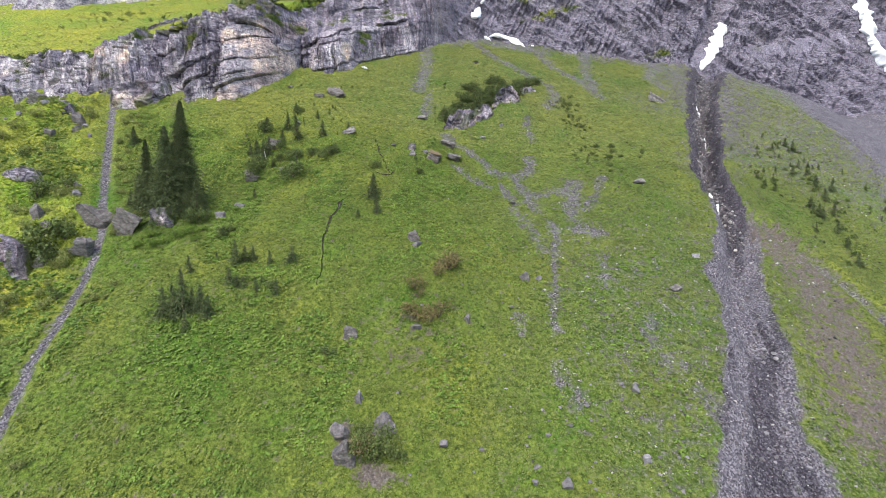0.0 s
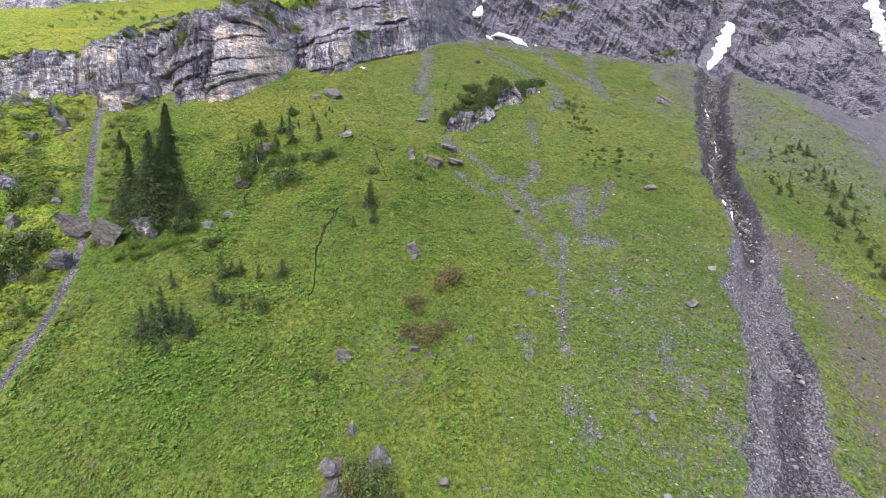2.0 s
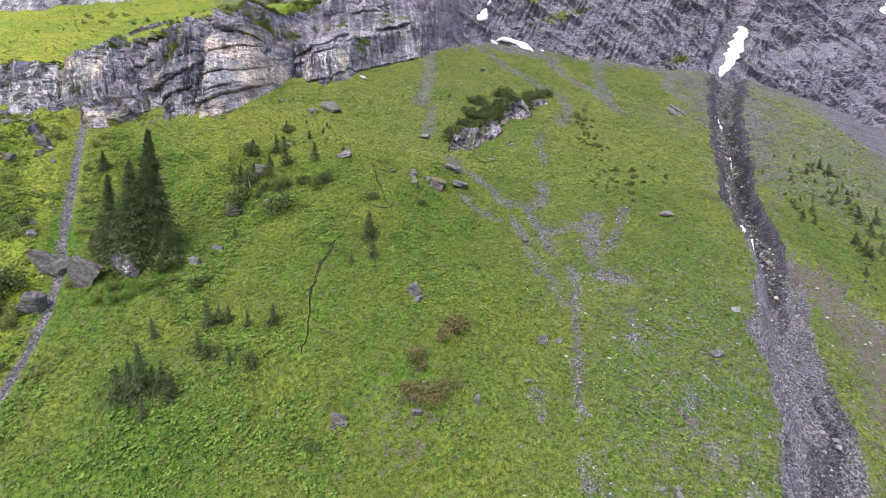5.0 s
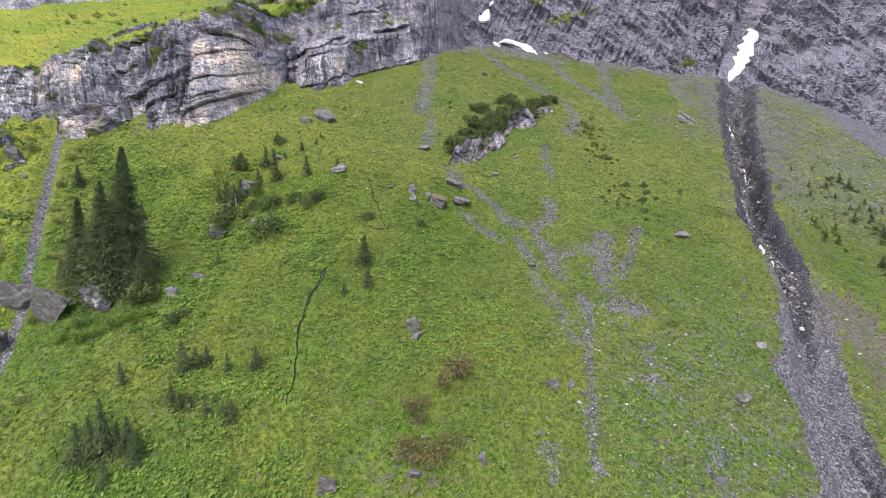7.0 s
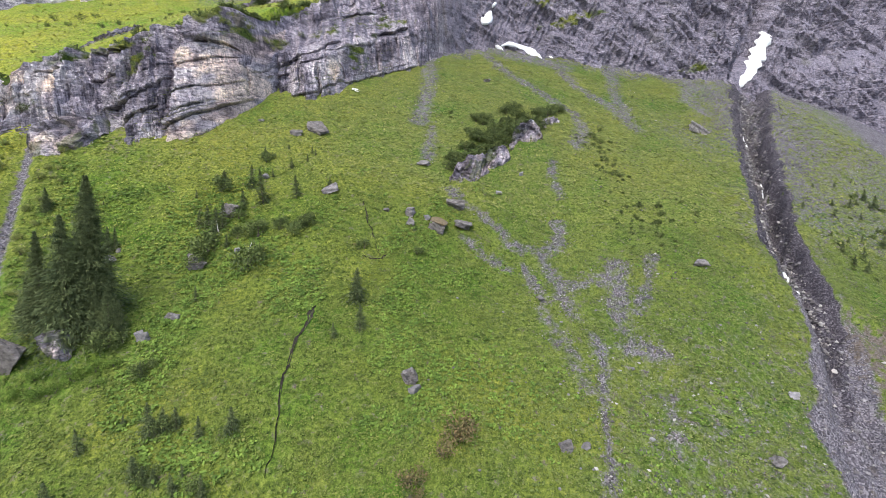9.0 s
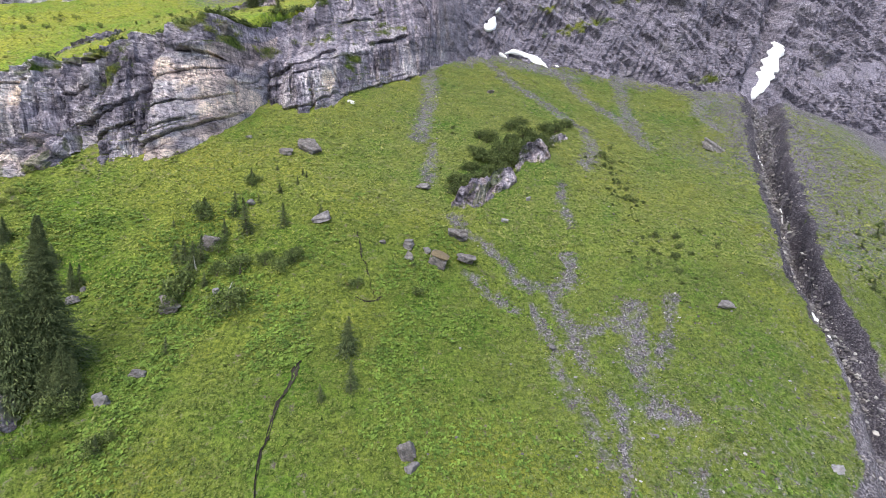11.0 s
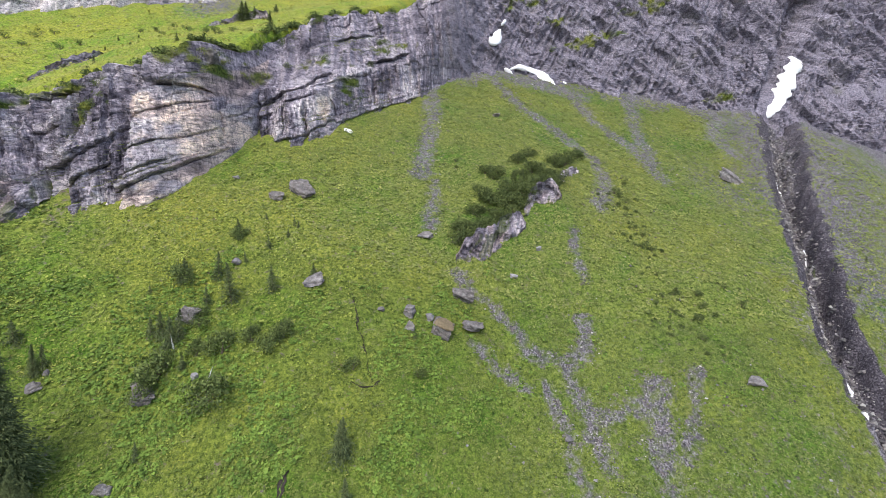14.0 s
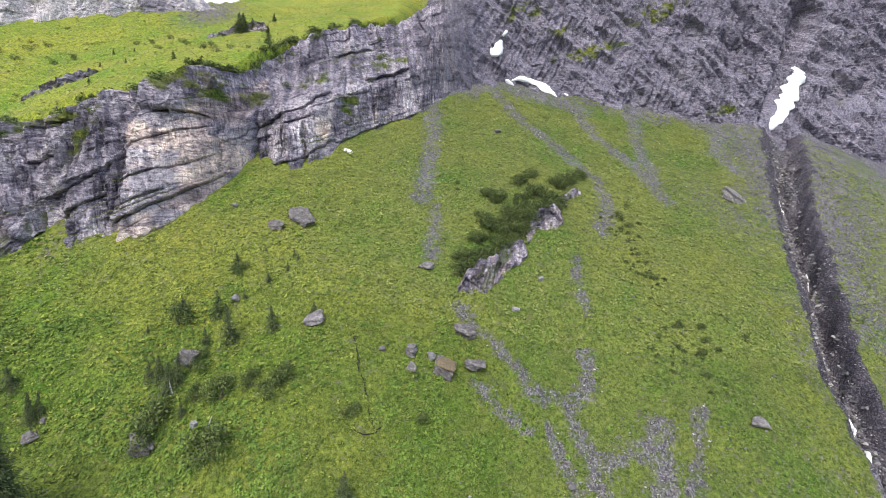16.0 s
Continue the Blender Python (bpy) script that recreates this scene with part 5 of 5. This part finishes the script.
# ---- the torn strip of bare earth ----
def earth_crack(name, xs, ys, wide, seed, label):
    """A narrow ragged crack in the turf, with crumbled dark earth in it."""
    seg = np.r_[0, np.cumsum(np.hypot(np.diff(xs), np.diff(ys)))]
    s, v = np.meshgrid(np.arange(0, seg[-1], 0.14), np.linspace(-1, 1, 9))
    cx, cy = np.interp(s, seg, xs) + 0.16 * fbm(s / 1.1, 0 * s, 3, seed), np.interp(s, seg, ys)
    w = np.interp(s, seg, wide) * (1 + 0.7 * fbm(s / 0.5, v * 0.6 + 9, 3, seed + 1)) * np.minimum(1, np.minimum(s, seg[-1] - s) + 0.1)
    x = cx + v * np.maximum(w, 0.02)
    z = ground(x, cy) + 0.14 - 0.16 * (1 - np.abs(v)) + 0.05 * fbm(x * 4, cy * 4, 2, seed)
    return tagged(new(name, grid_mesh(name, x, cy, z, EARTH, False)), label, "earth crack")


earth_crack("earth_crack", CRACK_X, CRACK_Y, (0.26, 0.15, 0.1, 0.07, 0.05, 0.03), 3, "dark ragged crack of bare earth in the turf")
earth_crack("earth_crack", (-11.6, -10.4, -9.2, -8.2), (78.4, 78.0, 78.3, 79.0), (0.1, 0.2, 0.26, 0.1), 7, "dark hollow under a lip of turf")
earth_crack("earth_crack", (-13.6, -12.2, -10.6, -9.4), (88, 85, 81.5, 78.6), (0.06, 0.1, 0.08, 0.05), 5, "thin dark crack in the meadow turf")

# ---- snow ----
snow_strip("snow_patch", (91.8, 95.4, 99.2, 103.6, 106.3, 107.5), (91, 93, 97, 103, 109, 112.8), (1.2, 1.7, 1.8, 2.1, 1.5, 0.8), "tongue of old white snow in the rock couloir", 0.35, True, 1)
snow_strip("snow_patch", (10.2, 11.8, 13.4), (107.5, 109, 113), (1.3, 1.6, 0.5), "small patch of old snow on the rock face", 0.5, True, 2)
snow_strip("snow_patch", (13.6, 14.8), (113.8, 116), (0.5, 0.4), "scrap of old snow on the rock face", 0.4, True, 3)
snow_strip("snow_patch", (16.2, 18.8, 21.6, 24.4, 27, 29.4), (101.4, 102.2, 101.6, 100.6, 98.6, 95.6), (0.5, 0.6, 0.7, 1.0, 1.2, 0.7), "curved strip of old snow at the foot of the cliff", 0.22, True, 4)
snow_strip("snow_patch", (14.6, 16.2, 17.8), (101.8, 100.4, 98.8), (0.5, 0.8, 0.5), "strip of old snow at the foot of the cliff", 0.22, True, 5)
snow_strip("snow_patch", (-5, -3.2), (149.6, 150.2), (0.6, 0.6), "small scrap of old snow below the cliff", 0.5, False, 6)
snow_strip("snow_patch", (-22, -20.2), (123.4, 122.6), (0.5, 0.5), "small scrap of old snow below the cliff", 0.5, False, 7)
snow_strip("snow_patch", (31, 32.6), (164.2, 163.4), (0.4, 0.5), "scrap of old snow at the foot of the cliff", 0.4, False, 8)
for n, (x, y, w) in enumerate(((53.3, 88.8, 0.4), (52.1, 84.7, 0.42), (67, 115, 0.45), (77.2, 137, 0.6))):
    snow_strip("snow_patch", (x + 0.6, x + 0.2, x - 0.2, x - 0.5), (y + 1.3, y + 0.5, y - 0.4, y - 1.2), (w * 0.7, w, w * 0.9, w * 0.6), "small remnant of snow in the gully bed", 0.6, False, 9 + n)
snow_strip("snow_patch", (171, 170, 174, 182), (126, 110, 100, 88), (3, 3.5, 3, 2), "long snow field down a far couloir", 1.0, True, 20)
snow_strip("snow_patch", (-86, -78, -68), (176, 180, 186), (2.5, 3.2, 2.2), "snow field on the high slope", 1.0, False, 21)


# ---- loose stones ----
def pebble_mesh(seed):
    r = np.random.default_rng(seed)
    bm = bmesh.new()
    bmesh.ops.create_icosphere(bm, subdivisions=1, radius=0.5)
    for v in bm.verts:
        v.co = Vector(v.co) * r.uniform(0.72, 1.15)
        v.co.z *= 0.7
    me = bpy.data.meshes.new("stone")
    bm.to_mesh(me)
    bm.free()
    me.materials.append(STONE)
    return me


PEBBLES = [pebble_mesh(n) for n in range(6)]
rs = np.random.default_rng(77)
count = 0
while count < 150:
    x, y = rs.uniform(-6, 40), rs.uniform(37, 78)
    g, s = gully_share(x, y)
    if g < 1.1 or rs.random() > 0.12 + 0.8 * float(step(2, 24, x)) * float(1 - step(40, 70, y)) + 0.3 * float(scree_mask(x, y)):
        continue
    k = rs.uniform(0.22, 0.5) * (1.6 if rs.random() < 0.1 else 1)
    st = new("stone", PEBBLES[count % 6])
    st.matrix_basis = at(x, y, -0.1 * k, rs.uniform(0, 6), k)
    tagged(st, "pale grey stone lying in the meadow grass", "stone", "loose stones of the meadow")
    count += 1


# larger stones that lie in the gully
count = 0
while count < 130:
    x, y = rs.uniform(28, 92), rs.uniform(38, 162)
    g, s = gully_share(x, y)
    if g > 0.7 or (g > 0.35 and rs.random() < 0.6):
        continue
    k = rs.uniform(0.35, 0.8) * (1.7 if rs.random() < 0.12 else 1)
    st = new("stone", PEBBLES[count % 6])
    st.matrix_basis = at(x, y, -0.12 * k, rs.uniform(0, 6), k)
    tagged(st, "grey angular stone lying in the gully bed", "stone", "stones of the gully")
    count += 1


def scatter_stones(name, n, seed, chance, size, box, label):
    """Many small stones in one mesh."""
    r = np.random.default_rng(seed)
    x, y = r.uniform(box[0], box[1], n), r.uniform(box[2], box[3], n)
    keep = r.random(n) < chance(x, y)
    x, y = x[keep], y[keep]
    k = size(r, x.size)[:, None, None]
    base = np.array(((1, 0, 0), (-1, 0, 0), (0, 1, 0), (0, -1, 0), (0, 0, 0.75), (0, 0, -0.75)), float)
    v = base[None] * r.uniform(0.6, 1.3, (x.size, 6, 1)) + r.normal(0, 0.16, (x.size, 6, 3))
    a = r.uniform(0, 6.28, x.size)
    c, s = np.cos(a)[:, None], np.sin(a)[:, None]
    v = np.stack([v[..., 0] * c - v[..., 1] * s, v[..., 0] * s + v[..., 1] * c, v[..., 2]], -1) * k * 0.5
    v = v + np.stack([x, y, ground(x, y)], -1)[:, None] + (0, 0, 0.05)
    f = np.array(((0, 2, 4), (2, 1, 4), (1, 3, 4), (3, 0, 4), (2, 0, 5), (1, 2, 5), (3, 1, 5), (0, 3, 5)))
    f = (f[None] + 6 * np.arange(x.size)[:, None, None]).reshape(-1, 3)
    return tagged(new(name, mesh_of(name, v.reshape(-1, 3), f, SCREE)), label, "stones", kind="stuff")


def gully_chance(x, y):
    g, s = gully_share(x, y)
    d, _ = off_line(x, y, SIDE_X, SIDE_Y)
    return np.maximum(1 - step(0.78, 1.05, g), 0.3 * (1 - step(1.0, 3, d)))


small = lambda r, n: 0.07 + 0.26 * r.random(n) ** 5
scatter_stones("gully_stones", 90000, 5, gully_chance, small, (24, 96, 36, 162), "grey angular stones in the gully bed")
scatter_stones("pale_gully_stones", 46000, 15, lambda x, y: (1 - step(0.2, 0.6, gully_share(x, y)[0])) * step(0.4, 0.55, gully_share(x, y)[1]), lambda r, n: 0.3 + 0.7 * r.random(n) ** 4, (44, 94, 70, 164), "pale rubble along the bottom of the steep gully")
scatter_stones("stream_stones", 40000, 6, lambda x, y: 1 - step(0.25, 0.8, off_line(x, y, STREAM_X, STREAM_Y)[0]), small, (-70, -38, 36, 96), "grey stones of the narrow stream bed")
scatter_stones("scree_stones", 100000, 7, lambda x, y: np.clip(0.38 + 0.9 * fbm(x / 1.6, y / 2.4, 3, 66), 0, 1) * np.maximum(streak_mask(x, y, STREAKS, 1.1), 0.6 * streak_mask(x, y, LOW_STREAKS, 2.0)), small, (-2, 34, 42, 108), "pale scree stones in streaks down the grass")
scatter_stones("high_scree", 20000, 8, lambda x, y: np.clip(0.25 + 0.8 * fbm(x / 2.5, y / 4, 3, 67), 0, 1) * streak_mask(x, y, HIGH_STREAKS, 2.0), lambda r, n: 0.12 + 0.4 * r.random(n) ** 3, (-10, 80, 100, 166), "grey scree fans below the cliffs")
scatter_stones("slope_stones", 52000, 9, lambda x, y: 0.25 * step(5, 20, x) * (1 - step(60, 90, y)) + 0.06 * step(5, 25, x) + 0.2 * step(60, 80, x), lambda r, n: 0.12 + 0.4 * r.random(n) ** 4, (0, 110, 36, 150), "small pale stones strewn over the slope")


# ---- grass ----
def tufts(name, n, seed, box, leaves, size, material, chance, label, above=False):
    r = np.random.default_rng(seed)
    x, y = r.uniform(box[0], box[1], n), r.uniform(box[2], box[3], n)
    g, s = gully_share(x, y)
    keep = (r.random(n) < chance(x, y)) & (g > 0.95) & ((y > base_y(x) + 9) & (x < -22) if above else (y < base_y(x) - 0.5))
    keep &= (off_line(x, y, STREAM_X, STREAM_Y)[0] > 1.2) & (off_line(x, y, SIDE_X, SIDE_Y)[0] > 2.2) & (off_line(x, y, CRACK_X, CRACK_Y)[0] > 0.5)
    keep &= r.random(n) > 0.85 * np.maximum(streak_mask(x, y, STREAKS, 0.4), np.maximum(streak_mask(x, y, LOW_STREAKS, 0.4), streak_mask(x, y, HIGH_STREAKS, 0.4)))
    keep &= r.random(n) > np.clip(1.25 * dry_mask(x, y), 0, 0.93) + 0.5 * step(60, 90, x)
    x, y = x[keep], y[keep]
    m = x.size
    k = (size * r.uniform(0.55, 1.4, m) * np.where(r.random(m) < 0.08, 1.7 if leaves < 5 else 1.2, 1.0))[:, None]
    mid = np.stack([x, y, ground(x, y)], -1)[:, None] + np.concatenate([r.normal(0, 0.42, (m, leaves, 2)), r.uniform(0.1, 0.85, (m, leaves, 1))], -1) * k[..., None]
    up = np.array((0, -0.5, 0.86)) + r.normal(0, 0.36, (m, leaves, 3))
    al = np.cross(up, r.normal(0, 1, (m, leaves, 3)))
    al /= np.linalg.norm(al, axis=-1, keepdims=True)
    ac = np.cross(up, al)
    ac /= np.linalg.norm(ac, axis=-1, keepdims=True)
    me = quads_mesh(name, mid.reshape(-1, 3), (al * k[..., None] * 1.0).reshape(-1, 3), (ac * k[..., None] * 0.6).reshape(-1, 3), material)
    return tagged(new(name, me), label, "grass", kind="stuff")


def herb_patches(x, y):
    left = 0.15 + 0.85 * (1 - step(-12, 14, x))
    return np.clip((fbm(x / 6, y / 6, 3, 91) - 0.1) * 2.0, 0, 1) * left * (1 - step(85, 105, y))


def patchy(x, y):
    return 0.55 + 0.45 * step(-0.3, 0.4, fbm(x / 4, y / 4, 3, 95))


def sun_tint(x, y):
    return np.clip(1.6 * sun_tint_mask(x, y), 0, 1)


tufts("stony_grass", 140000, 6, (-4, 80, 30, 92), 3, 0.18, SLOPETUFTS, lambda x, y: patchy(x, y) * step(-4, 16, x + 4 * fbm(x / 6, y / 6, 2, 97)), "grey-green tufts of short grass between stones")
tufts("grass_tufts", 180000, 1, (-80, 20, 30, 92), 3, 0.18, TUFTS, lambda x, y: patchy(x, y) * (1 - sun_tint(x, y)) * (1 - step(-4, 16, x + 4 * fbm(x / 6, y / 6, 2, 97))), "yellow-green tufts of meadow grass")
tufts("sunny_grass", 130000, 5, (-88, 0, 45, 130), 3, 0.24, SUNNYTUFTS, lambda x, y: patchy(x, y) * sun_tint(x, y), "yellow-green tufts of meadow grass, coloured brighter as if sunlit")
tufts("high_grass", 120000, 2, (-85, 105, 92, 165), 3, 0.28, UPPERTUFTS, lambda x, y: 0.8 * (1 - sun_tint(x, y)), "yellow-green tufts of upper meadow grass")
tufts("herb_clumps", 75000, 3, (-75, 40, 30, 108), 7, 0.3, HERBS, herb_patches, "bright green clumps of broad-leaved herbs")
tufts("cliff_grass", 30000, 4, (-110, -20, 104, 190), 3, 0.3, SUNNYHIGHTUFTS, lambda x, y: 0.5 + 0 * x, "yellow-green grass of the high meadow, coloured paler as if sunlit", True)
